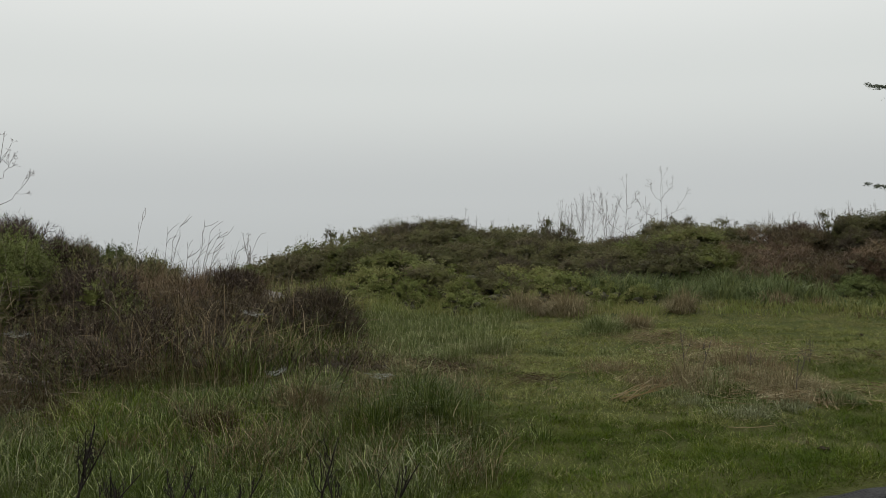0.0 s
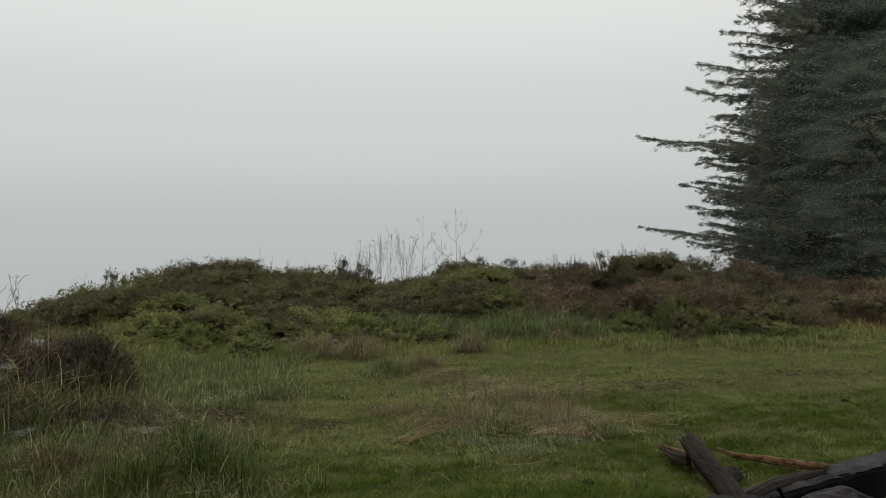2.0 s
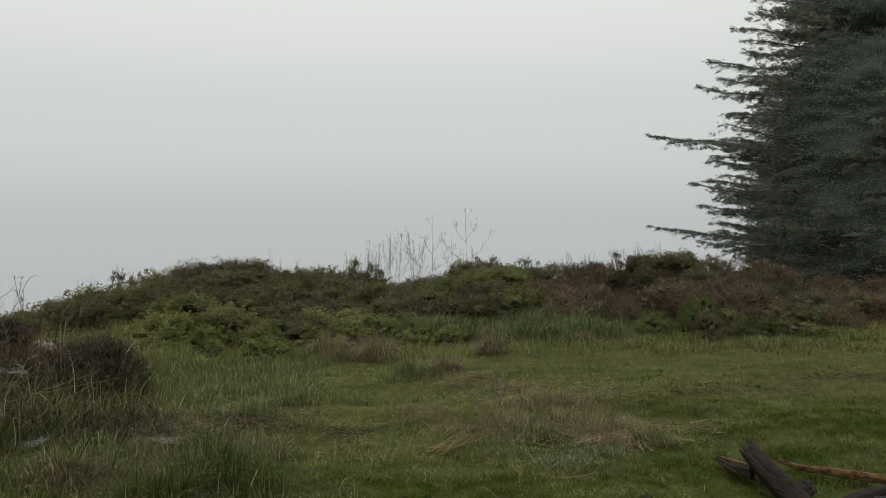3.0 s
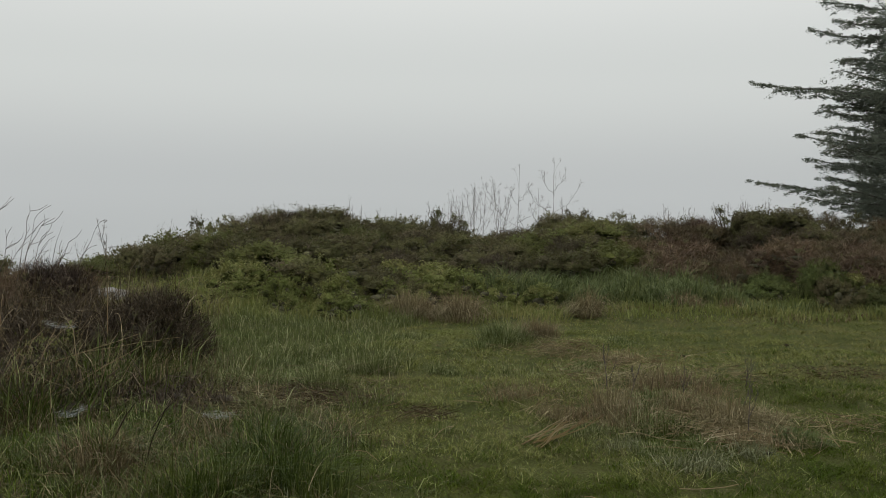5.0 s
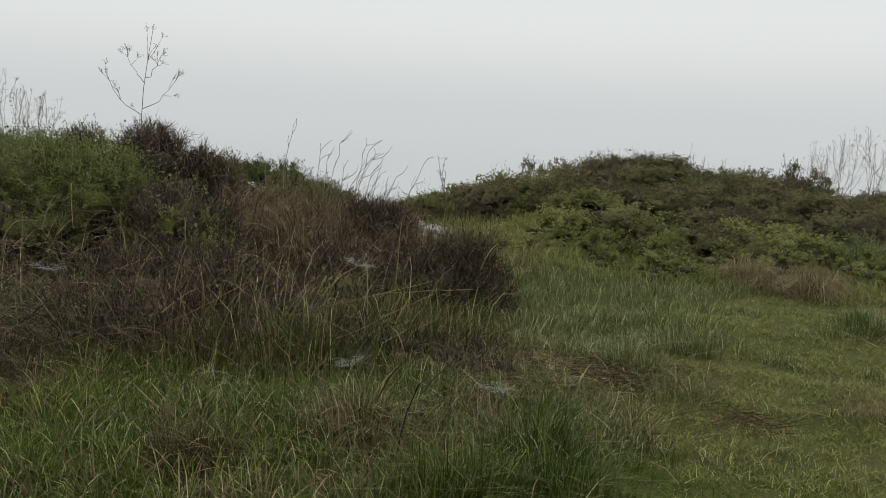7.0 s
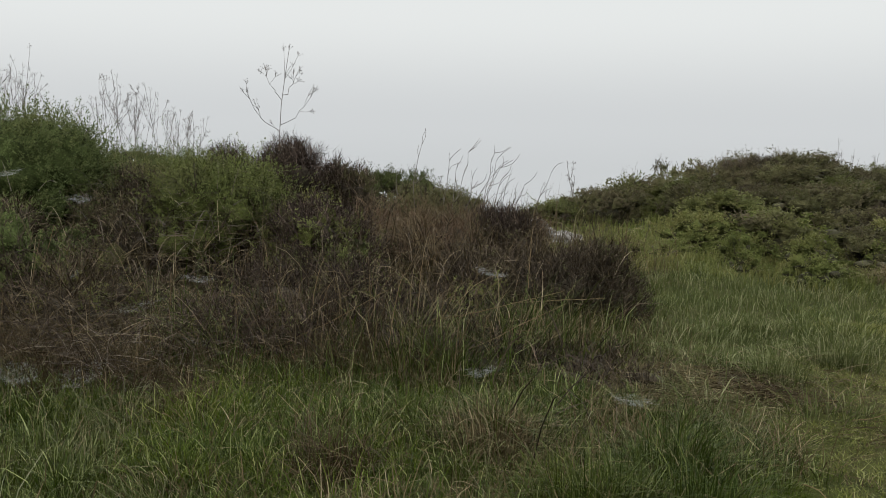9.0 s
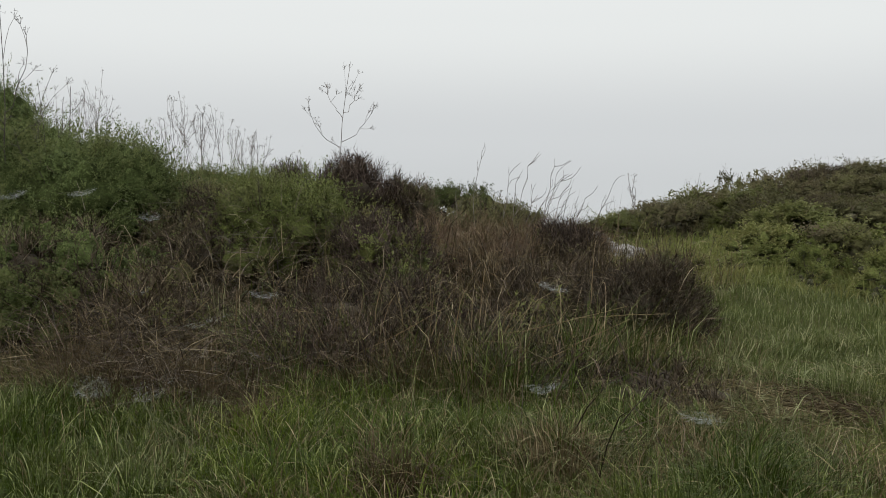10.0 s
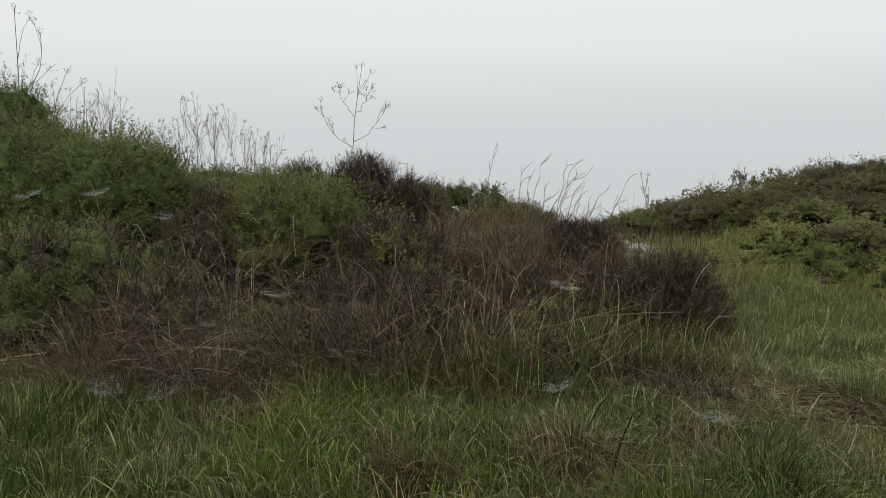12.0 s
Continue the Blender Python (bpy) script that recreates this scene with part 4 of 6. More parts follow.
def mound(seed, wide, deep, tall, n=7):
    """Lumps filling a mound of that width, depth and height."""
    r = np.random.default_rng(seed)
    out = [(0, 0, tall * 0.42, wide * 0.36, deep * 0.36, tall * 0.46)]
    for k in range(n):
        a = 6.283 * k / n + r.uniform(-0.3, 0.3)
        q = r.uniform(0.17, 0.25)
        d = r.uniform(0.24, 0.33)
        out.append((wide * d * math.cos(a), deep * d * math.sin(a), tall * r.uniform(0.25, 0.72), wide * q, deep * q, tall * q * 1.15))
    for k in range(2 * n):
        a, e = r.uniform(0, 6.283), r.uniform(0.15, 1.3)
        q = r.uniform(0.09, 0.15)
        out.append((wide * 0.42 * math.cos(e) * math.cos(a), deep * 0.42 * math.cos(e) * math.sin(a), tall * (0.3 + 0.55 * math.sin(e)), wide * q, deep * q, tall * q))
    k = (tall - 0.04) / max(q[2] + q[5] for q in out)
    return [(*q[:2], q[2] * k, *q[3:5], q[5] * k) for q in out]


TH = "thicket beside the path"
FINE = dict(per=21, lobe=0.26, leaf=0.021, upright=0.5, group=TH, core=0.55, lanky=0.015)
LEAF = dict(per=13, lobe=0.17, leaf=0.026, upright=0.7, group=TH)
thicket_bush("tall dense green coyote brush", -7.55, 8.35, mound(1, 2.1, 2.2, 1.64, 9), sprigs=8200, leaf_mat=M_deep, twig_mat=M_brown, twigs=500, stems=24, seed=201, **FINE)
thicket_bush("tall dark green coyote brush, the thicket's highest", -8.5, 7.75, mound(2, 2.5, 2.4, 2.24, 9), sprigs=6500, leaf_mat=M_deep, twig_mat=M_brown, twigs=500, stems=24, seed=202, **FINE)
thicket_bush("dark green brush with brown lower twigs", -6.35, 7.35, mound(3, 1.8, 1.5, 1.0, 8), sprigs=1000, leaf_mat=M_deep, twig_mat=M_bramble, twigs=7000, stems=20, seed=203, **FINE)
thicket_bush("broad shrub with yellow-green crown and dead twigs below", -5.6, 9.45, mound(4, 1.6, 1.6, 1.2, 8), sprigs=4000, leaf_mat=M_crown, twig_mat=M_bramble, twigs=9000, stems=26, seed=204, leaf_low=0.72, twig_high=0.9, **FINE)
thicket_bush("brown-sided shrub with thin green tips", -6.65, 9.3, mound(19, 1.5, 1.4, 1.1, 7), sprigs=900, leaf_mat=M_olive, twig_mat=M_bramble, twigs=9000, stems=20, seed=219, twig_len=0.18, **LEAF)
thicket_bush("domed shrub of fine dark dead twigs", -4.55, 9.5, mound(5, 1.5, 1.4, 1.0, 7), sprigs=260, leaf_mat=M_lime, twig_mat=M_brown, twigs=12000, stems=20, seed=205, twig_len=0.16, twig_w=0.0065, **LEAF)
thicket_bush("brown shrub of dead stems between green bushes", -6.35, 8.65, mound(20, 1.3, 1.2, 0.95, 7), sprigs=300, leaf_mat=M_olive, twig_mat=M_bramble, twigs=8000, stems=24, seed=220, twig_len=0.22, **LEAF)
thicket_bush("low dark bramble spilling into long grass", -2.75, 9.0, mound(21, 1.3, 0.9, 0.45, 7), sprigs=60, leaf_mat=M_lime, twig_mat=M_brown, twigs=2000, stems=20, seed=221, twig_len=0.2, twig_w=0.008, **LEAF)
thicket_bush("low dark bramble at the grass's edge", -3.7, 7.75, mound(22, 1.5, 0.8, 0.42, 7), sprigs=60, leaf_mat=M_lime, twig_mat=M_brown, twigs=4125, stems=20, seed=222, twig_len=0.2, twig_w=0.008, **LEAF)
thicket_bush("sprawling dead bramble in long grass", -2.3, 8.3, mound(23, 1.6, 0.9, 0.33, 7), sprigs=60, leaf_mat=M_lime, twig_mat=M_brown, twigs=2000, stems=20, seed=223, twig_len=0.2, twig_w=0.008, **LEAF)
thicket_bush("thin sprawl of dead bramble in long grass", -1.35, 8.6, mound(24, 1.3, 0.8, 0.27, 7), sprigs=40, leaf_mat=M_lime, twig_mat=M_bramble, twigs=1200, stems=16, seed=224, twig_len=0.2, twig_w=0.008, **LEAF)
thicket_bush("dark brown shrub with a bristly top", -7.4, 12.4, mound(6, 1.8, 1.5, 1.5, 7), sprigs=100, leaf_mat=M_olive, twig_mat=M_brown, twigs=7000, bristly=190, stems=60, seed=206, twig_len=0.3, twig_w=0.01, **LEAF)
thicket_bush("low bristly shrub of dark twigs beside a taller one", -8.0, 12.1, mound(26, 1.4, 1.2, 1.36, 7), sprigs=80, leaf_mat=M_olive, twig_mat=M_brown, twigs=5000, bristly=130, stems=50, seed=226, twig_len=0.26, twig_w=0.01, **LEAF)
thicket_bush("olive shrub behind the dead twigs", -9.0, 11.6, mound(7, 2.6, 1.8, 1.28, 8), sprigs=3000, leaf_mat=M_hilldeep, twig_mat=M_brown, twigs=900, stems=20, seed=207, **LEAF)
thicket_bush("grey-brown bristly shrub beside dry reeds", -6.86, 12.95, mound(8, 1.0, 0.9, 1.2, 6), sprigs=300, leaf_mat=M_olive, twig_mat=M_bramble, twigs=4000, bristly=110, stems=24, seed=208, twig_len=0.22, **LEAF)
thicket_bush("dull green shrub filling the dip behind dry reeds", -6.4, 14.2, mound(27, 1.6, 1.3, 0.92, 7), sprigs=900, leaf_mat=M_olive, twig_mat=M_brown, twigs=1500, stems=16, seed=227, **LEAF)
thicket_bush("rounded dark green shrub on the slope", -9.3, 16.6, mound(9, 3.0, 2.0, 1.05, 8), sprigs=2200, leaf_mat=M_hilldeep, twig_mat=M_brown, twigs=600, stems=16, seed=209, per=14, lobe=0.16, leaf=0.028, upright=0.6, group=TH)
thicket_bush("low green shrub at the slope's end", -7.9, 17.2, mound(10, 1.8, 1.6, 0.7, 7), sprigs=1000, leaf_mat=M_olive, twig_mat=M_brown, twigs=300, stems=12, seed=210, per=14, lobe=0.16, leaf=0.028, upright=0.6, group=TH)
thicket_bush("low mass of dark tangled bramble twigs", -3.75, 8.55, mound(11, 2.1, 1.5, 0.62, 8), sprigs=130, leaf_mat=M_olive, twig_mat=M_brown, twigs=9500, stems=24, seed=211, twig_len=0.22, twig_w=0.0065, **LEAF)
thicket_bush("green-tipped mound of low bramble", -3.98, 9.3, mound(12, 0.7, 0.7, 0.66, 7), sprigs=500, leaf_mat=M_crown, twig_mat=M_bramble, twigs=2600, stems=20, seed=212, twig_len=0.22, **LEAF)
thicket_bush("rounded dark purple-brown shrub of bare twigs", -2.05, 10.05, mound(13, 1.12, 1.15, 0.75, 8), sprigs=60, leaf_mat=M_olive, twig_mat=M_bramble, twigs=10000, stems=30, seed=213, twig_len=0.17, twig_w=0.0065, **LEAF)
thicket_bush("reddish-brown leafless shrub in tall dead grass", -4.2, 12.6, mound(14, 1.4, 1.2, 0.76, 7), sprigs=40, leaf_mat=M_olive, twig_mat=M_redbrown, twigs=6000, stems=26, seed=214, twig_len=0.2, **LEAF)
thicket_bush("dark leafless shrub with upright twigs", -3.75, 12.0, mound(15, 0.95, 0.9, 0.8, 7), sprigs=40, leaf_mat=M_olive, twig_mat=M_brown, twigs=5500, stems=26, seed=215, twig_len=0.2, **LEAF)
thicket_bush("rusty heap of dead bramble", -3.15, 10.4, mound(16, 1.2, 1.3, 0.6, 7), sprigs=60, leaf_mat=M_olive, twig_mat=M_bramble, twigs=5500, stems=24, seed=216, twig_len=0.24, **LEAF)
thicket_bush("rusty tangle of dead bramble and grass", -4.6, 11.2, mound(17, 1.8, 1.6, 0.85, 7), sprigs=75, leaf_mat=M_olive, twig_mat=M_redbrown, twigs=6000, stems=24, seed=217, twig_len=0.26, **LEAF)
thicket_bush("low brown heap of matted stalks", -5.35, 7.35, mound(18, 1.8, 1.2, 0.62, 7), sprigs=150, leaf_mat=M_lime, twig_mat=M_bramble, twigs=4000, stems=24, seed=218, twig_len=0.28, **LEAF)

thicket_bush("low dark green shrub at the thicket's foot", -5.95, 6.8, mound(28, 0.95, 0.9, 0.64, 7), sprigs=900, leaf_mat=M_hilldeep, twig_mat=M_brown, twigs=900, stems=16, seed=228, **LEAF)


def arches(x0, x1, y0, y1, n, z0, z1, long, rise, wide, mat, label, seed, keep=None):
    """Long dead stems that rise and fall in loose arcs among the shrubs."""
    r = np.random.default_rng(seed)
    p = np.stack([r.uniform(x0, x1, n), r.uniform(y0, y1, n), np.zeros(n)], 1)
    if keep is not None:
        p = p[keep(p[:, 0], p[:, 1])]
        n = len(p)
    p[:, 2] = ground_z(p[:, 0], p[:, 1]) + r.uniform(z0, z1, n)
    a = r.uniform(0, 6.283, n)
    ln, up = long * r.uniform(0.4, 1.2, n), rise * r.uniform(-0.1, 1.3, n)
    k = 6
    t = np.linspace(0, 1, k)[None, :]
    bend = a[:, None] + r.normal(0, 0.3, n)[:, None] * t
    out = np.cumsum(np.stack([np.cos(bend), np.sin(bend)], -1), 1) * (ln / k)[:, None, None]
    z = up[:, None] * (1.7 * t - 1.2 * t * t)
    line = np.concatenate([p[:, None, :2] + out, (p[:, 2:3] + z)[..., None]], -1)
    s = unit(np.stack([-np.sin(bend), np.cos(bend), r.normal(0, 0.8, (n, k))], -1)) * (wide * r.uniform(0.5, 1.3, n))[:, None, None] * (1.1 - 0.75 * t)[..., None] * 0.5
    v = np.stack([line - s, line + s], 2).reshape(-1, 3)
    b = (np.arange(n) * 2 * k)[:, None, None] + (np.arange(k - 1) * 2)[None, :, None]
    f = (b + np.array([0, 1, 3, 2])[None, None]).reshape(-1, 4)
    return tagged(part("arching_stem", (v, f), mat), label, "dead stems", kind="stuff")


arches(-6.3, -1.6, 7.2, 12.5, 420, 0.1, 0.6, 0.55, 0.6, 0.0045, M_bright_straw, "pale bleached stems standing in the brambles", 609)
arches(-6.3, -1.6, 7.0, 10.8, 480, 0.0, 0.5, 0.6, 0.5, 0.0042, M_straw, "bleached stems arching through the brambles", 601)
arches(-5.2, -2.2, 7.0, 13.0, 700, 0.05, 0.75, 0.8, 0.35, 0.005, M_bramble, "red-brown bramble stems arching through the thicket", 602)
arches(-6.6, -3.0, 6.3, 7.6, 700, 0.02, 0.35, 0.6, 0.2, 0.004, M_dead_stem, "brown dead stems matted at the thicket's foot", 603, lambda x, y: thicket_foot(x, y) > -0.05)
arches(-7.6, -4.4, 7.6, 9.6, 260, 0.3, 1.1, 0.6, 0.4, 0.006, M_dead_stem, "grey dead stems in the green brush", 604)
arches(-6.8, -2.6, 6.0, 7.7, 700, 0.02, 0.3, 0.7, 0.3, 0.004, M_straw, "pale straws tangled at the thicket's foot", 606, lambda x, y: thicket_foot(x, y) > -0.05)
arches(-6.8, -2.6, 6.0, 7.7, 900, 0.05, 0.4, 0.5, 0.3, 0.006, M_brown, "dark dead stems tangled at the thicket's foot", 607, lambda x, y: thicket_foot(x, y) > -0.05)
arches(-6.6, -4.4, 7.6, 9.4, 260, 0.1, 0.8, 0.5, 0.35, 0.0045, M_straw, "dry grass stems between the green bushes", 608)
arches(-3.4, 0.3, 6.0, 9.6, 620, 0.02, 0.2, 0.42, 0.12, 0.0042, M_straw, "dead straws lying over the long grass", 605)
arches(-1.7, 0.3, 8.0, 9.4, 520, 0.02, 0.12, 0.4, 0.06, 0.0045, M_rust, "matted brown stalks lying in the meadow", 611)
arches(-5.6, -4.2, 6.9, 8.2, 22, 0.0, 0.3, 1.3, 0.9, 0.011, M_brown, "long dark bramble canes slanting over dead grass", 612)
arches(-3.6, -0.9, 7.0, 8.6, 26, 0.0, 0.15, 1.0, 0.8, 0.008, M_brown, "dark bramble canes slanting out of long grass", 613)

tuft_sward(scatter(-5.3, -3.9, 6.3, 7.3, 13), 44, 0.36, 0.0042, 0.1, M_rust, "sheaves of brown dead grass bowed over at the thicket's foot", 663, "dead_grass", 1.7, 0.4)
tuft_sward(scatter(-5.3, -3.9, 6.3, 7.3, 6), 30, 0.36, 0.004, 0.1, M_straw, "sheaves of pale dead grass bowed over at the thicket's foot", 667, "dead_grass", 1.7, 0.4)
tuft_sward(scatter(-3.45, -2.75, 7.3, 8.0, 18), 40, 0.5, 0.0045, 0.09, M_rust, "sheaf of red-brown dead grass leaning from the brambles", 671, "dead_grass", 1.2, 0.3)
tuft_sward(scatter(-3.45, -2.75, 7.3, 8.0, 7), 24, 0.5, 0.0042, 0.09, M_straw, "pale dead grass leaning from the brambles", 675, "dead_grass", 1.2, 0.3)
tuft_sward(scatter(-4.8, -1.2, 7.4, 9.8, 9, in_thicket), 18, 0.42, 0.005, 0.07, M_bright_straw, "fans of bleached grass standing in the brambles", 631, "dead_grass", 0.9, 0.5)
tuft_sward(scatter(-4.7, -2.6, 9.9, 12.6, 11), 20, 0.62, 0.006, 0.08, M_rust, "fans of tall rusty grass between the dark shrubs", 635, "dead_grass", 0.7, 0.5)
tuft_sward(scatter(-4.2, -1.3, 7.2, 9.2, 10, in_thicket), 22, 0.3, 0.0055, 0.06, M_green_grass, "coarse green grass coming up through the brambles", 639, "long_grass", 1.0, 0.5)
tuft_sward(scatter(-3.0, -1.0, 7.7, 9.9, 42, lambda x, y: np.exp(-((thicket_foot(x, y) - 0.3) / 0.75) ** 2)), 26, 0.36, 0.0052, 0.06, M_dark_grass, "tall coarse grass before the dark shrubs", 651, "long_grass", 1.0, 0.4)
tuft_sward(scatter(-3.2, -0.9, 7.6, 10.0, 20, lambda x, y: np.exp(-((thicket_foot(x, y) - 0.3) / 0.8) ** 2)), 22, 0.38, 0.0046, 0.07, M_straw, "tall dead grass mixed before the dark shrubs", 655, "dead_grass", 1.1, 0.5)
tuft_sward(scatter(-4.5, -3.2, 7.1, 8.2, 34, lambda x, y: np.exp(-(((x + 3.85) / 0.5) ** 2 + ((y - 7.6) / 0.4) ** 2))), 20, 0.3, 0.005, 0.07, M_green_grass, "green grass draped over a low bramble mound", 659, "long_grass", 1.5, 0.4, 0.12)
tuft_sward(scatter(-7.4, -4.4, 6.6, 8.6, 8), 18, 0.5, 0.005, 0.08, M_straw, "dry grass hanging over the low green brush", 643, "dead_grass", 1.4, 0.5)


def tussock(label, x, y, wide, tall, n, mat, seed, thick=0.006, group="", name="grass_tussock", droop=0.6):
    """A tuft made of several leaning tufts, thinning out towards its rim."""
    r = np.random.default_rng(seed)
    c = r.normal(0, wide * 0.16, (6, 2))
    pick = r.integers(0, 6, n)
    off = r.normal(0, wide * 0.12, (n, 2))
    at = np.concatenate([c[pick] + off, np.zeros((n, 1))], 1)
    q = np.hypot(at[:, 0], at[:, 1]) / (wide * 0.5)
    way = np.arctan2(off[:, 1] + 0.5 * c[pick, 1], off[:, 0] + 0.5 * c[pick, 0]) + r.normal(0, 0.9, n) + 0.5 * np.sin(seed)
    h = tall * r.uniform(0.6, 1.15, 6)[pick] * r.uniform(0.35, 1.2, n) * np.clip(1.25 - 0.6 * q, 0.3, 1)
    ob = tagged(new(name), label, "grass tuft", group)
    lean = r.gamma(2.0, 0.35 if droop < 1 else 0.38, n)
    for k in range(6):
        w = pick == k
        part("blade_clump", blades(at[w], h[w], thick * r.uniform(0.6, 1.3, int(w.sum())), lean[w], droop, way[w]), mat, ob, kind="stuff")
    ob.location = (x, y, float(ground_z(x, y)) - 0.015)
    return ob


# straws and plants that stand out in the brambles
r = np.random.default_rng(97)
ST = "straw fans in the brambles"
for k, (x, y, t) in enumerate(((-2.0, 9.4, 0.5), (-1.8, 9.25, 0.4), (-2.5, 9.0, 0.4), (-2.65, 8.3, 0.36), (-1.7, 8.1, 0.28), (-3.45, 7.9, 0.4), (-1.45, 7.35, 0.26), (-3.1, 7.75, 0.36), (-2.1, 7.85, 0.3), (-1.5, 9.7, 0.4), (-3.0, 9.6, 0.6), (-3.9, 8.1, 0.5))):
    tussock("fan of bleached straw standing in the brambles", x, y, 0.4, t, 110, M_bright_straw if k % 2 else M_straw, 800 + k, 0.0048, ST, droop=0.7)
for k, (x, y, t) in enumerate(((-4.15, 7.85, 0.5), (-4.75, 7.75, 0.55), (-4.1, 7.95, 0.4))):
    tussock("broad pale-bladed young grass plant among dead stems", x, y, 0.3, t, 26, M_pale_grass, 820 + k, 0.016, "young broad-bladed grass")
for x, y, z, dx, dy, dz in ((-3.4, 7.3, 0.25, 0.75, 0.75, 0.5), (-2.35, 7.9, 0.3, 0.75, 0.8, 0.35), (-3.05, 7.7, 0.2, -0.12, 0.3, 0.72), (-2.6, 8.4, 0.45, 0.9, 0.5, 0.25), (-4.9, 6.9, 0.2, 0.5, 0.5, 0.5), (-4.45, 6.8, 0.2, 0.55, 0.3, 0.42), (-2.3, 9.3, 0.5, 0.85, -0.2, 0.16), (-5.3, 7.1, 0.3, -0.3, 0.4, 0.7)):
    ob = tagged(new("long_straw", quick_mesh("long_straw", *tube(bent((0, 0, 0), (dx, dy, dz), 0.04, 8, r), np.linspace(0.0045, 0.002, 8), 5), M_bright_straw)), "single long bleached straw leaning through the brambles", "straw", "long straws")
    ob.location = (x, y, float(ground_z(x, y)) + z - 0.2)


# ---- dead stalks against the sky ----
def stalk(label, x, y, z0, z1, seed, mat, thick=0.008, forks=3, rays=6, spread=0.32, lean=0.06, group="dead stalks", name="dead_stalk", turns=(), tip=None, twiggy=2):
    """A dead umbel plant: a stem, side branches, and fine rays where the flowers were."""
    r = np.random.default_rng(seed)
    z0 = min(z0, float(ground_z(x, y)))
    tall = z1 - z0
    ob = tagged(new(name), label, "dead plant", group)
    top = np.array([r.normal(0, lean) * tall, r.normal(0, lean) * tall, tall])
    if tip:
        top = np.array([tip[0] * tall, tip[1] * tall, tall * 0.95])
    main = bent((0, 0, 0), top, 0.03, 8, r)
    part("stem", tube(main, np.linspace(thick, thick * 0.35, 8), 5), mat, ob)
    twigs = []

    def umbel(p, d):
        """Fine bare rays that spread from a branch's end."""
        for _ in range(rays):
            w = unit(d + r.normal(0, 0.5, 3))
            q = p + w * r.uniform(0.012, 0.03) * tall
            twigs.append(tube(np.array([p, q]), [thick * 0.22, thick * 0.16], 3))
            for _ in range(2):
                twigs.append(tube(np.array([q, q + unit(w + r.normal(0, 0.6, 3)) * 0.008 * tall]), [thick * 0.2, thick * 0.2], 3))

    def spray(line, size):
        """Side twigs along a branch, each ending in an umbel."""
        for _ in range(twiggy):
            j = int(r.integers(len(line) // 2, len(line) - 1))
            w = unit(unit(line[j + 1] - line[j]) + r.normal(0, 0.38, 3) + (0, 0, 0.15))
            t = bent(line[j], line[j] + w * size * r.uniform(0.2, 0.4), 0.05, 4, r)
            twigs.append(tube(t, np.linspace(thick * 0.36, thick * 0.22, 4), 3))
            umbel(t[-1], w)
        umbel(line[-1], unit(line[-1] - line[-2]))

    spray(main, 0.4 * tall)
    for k in range(forks):
        u = (0.58, 0.61, 0.74, 0.77)[k % 4] if turns else r.uniform(0.35, 0.8)
        a = radians(turns[k % len(turns)]) + r.normal(0, 0.15) if turns else r.uniform(0, 6.28)
        out, rise = ((0.19, 0.2), (0.18, 0.18), (0.085, 0.15), (0.085, 0.13))[k % 4] if turns else (spread * (1 - u) * r.uniform(0.5, 1.0), (1 - u) * r.uniform(0.5, 0.95))
        t = np.linspace(0, 1, 7)[:, None]
        base = main[int(u * 7)] + (main[int(u * 7) + 1] - main[int(u * 7)]) * (u * 7 - int(u * 7))
        line = base + np.array([math.cos(a), math.sin(a), 0]) * out * tall * (1.35 * t - 0.35 * t * t) + np.array([0, 0, rise * tall]) * (0.6 * t + 0.4 * t * t)
        line[1:] += r.normal(0, 0.006 * tall, (6, 3))
        part("side_branch", tube(line, np.linspace(thick * 0.55, thick * 0.26, 7), 4), mat, ob)
        spray(line, rise * tall)
    part("flower_ray", joined(twigs), mat, ob, kind="stuff")
    ob.location = (x, y, z0)
    return ob


PALE = "pale dead fennel stalk with bare umbels"
stalk("tall pale dead fennel stalk forking above a shrub", -7.85, 12.85, 0.1, 2.86, 301, M_dead, 0.0095, 4, 6, 0.34, 0.01, turns=(222, 42), twiggy=4)
r = np.random.default_rng(31)
for k, (a, top) in enumerate(((-55.2, 1.95), (-54.6, 2.1), (-53.9, 2.2), (-53.4, 2.5), (-53.0, 2.55), (-52.2, 2.2), (-51.5, 2.2), (-51.0, 2.35), (-50.2, 1.95), (-49.5, 2.0), (-48.9, 1.9), (-48.5, 1.95),
                              (-61.2, 2.45), (-60.75, 2.66), (-59.9, 2.5), (-58.9, 2.5), (-58.16, 2.84), (-57.6, 2.45))):
    dd = r.uniform(14.2, 14.8)
    stalk(PALE, 0.58 + dd * math.sin(radians(a)), 3.5 + dd * math.cos(radians(a)), 0.6, top, 310 + k, M_dead, 0.0065, 5, 5, 0.5, 0.04)
stalk("dark forked dead stalk standing out of the tall brush", -7.62, 7.46, 1.4, 2.95, 340, M_darkstalk, 0.008, 5, 5, 0.55, 0.02, twiggy=3)
stalk("dark crooked dead twig in the tall brush", -7.61, 8.29, 1.2, 2.27, 341, M_darkstalk, 0.009, 1, 0, 0.3, 0.06, twiggy=1)
stalk("dark dead twig in the tall brush", -7.3, 7.6, 1.5, 2.25, 342, M_darkstalk, 0.006, 3, 4, 0.4, 0.06)
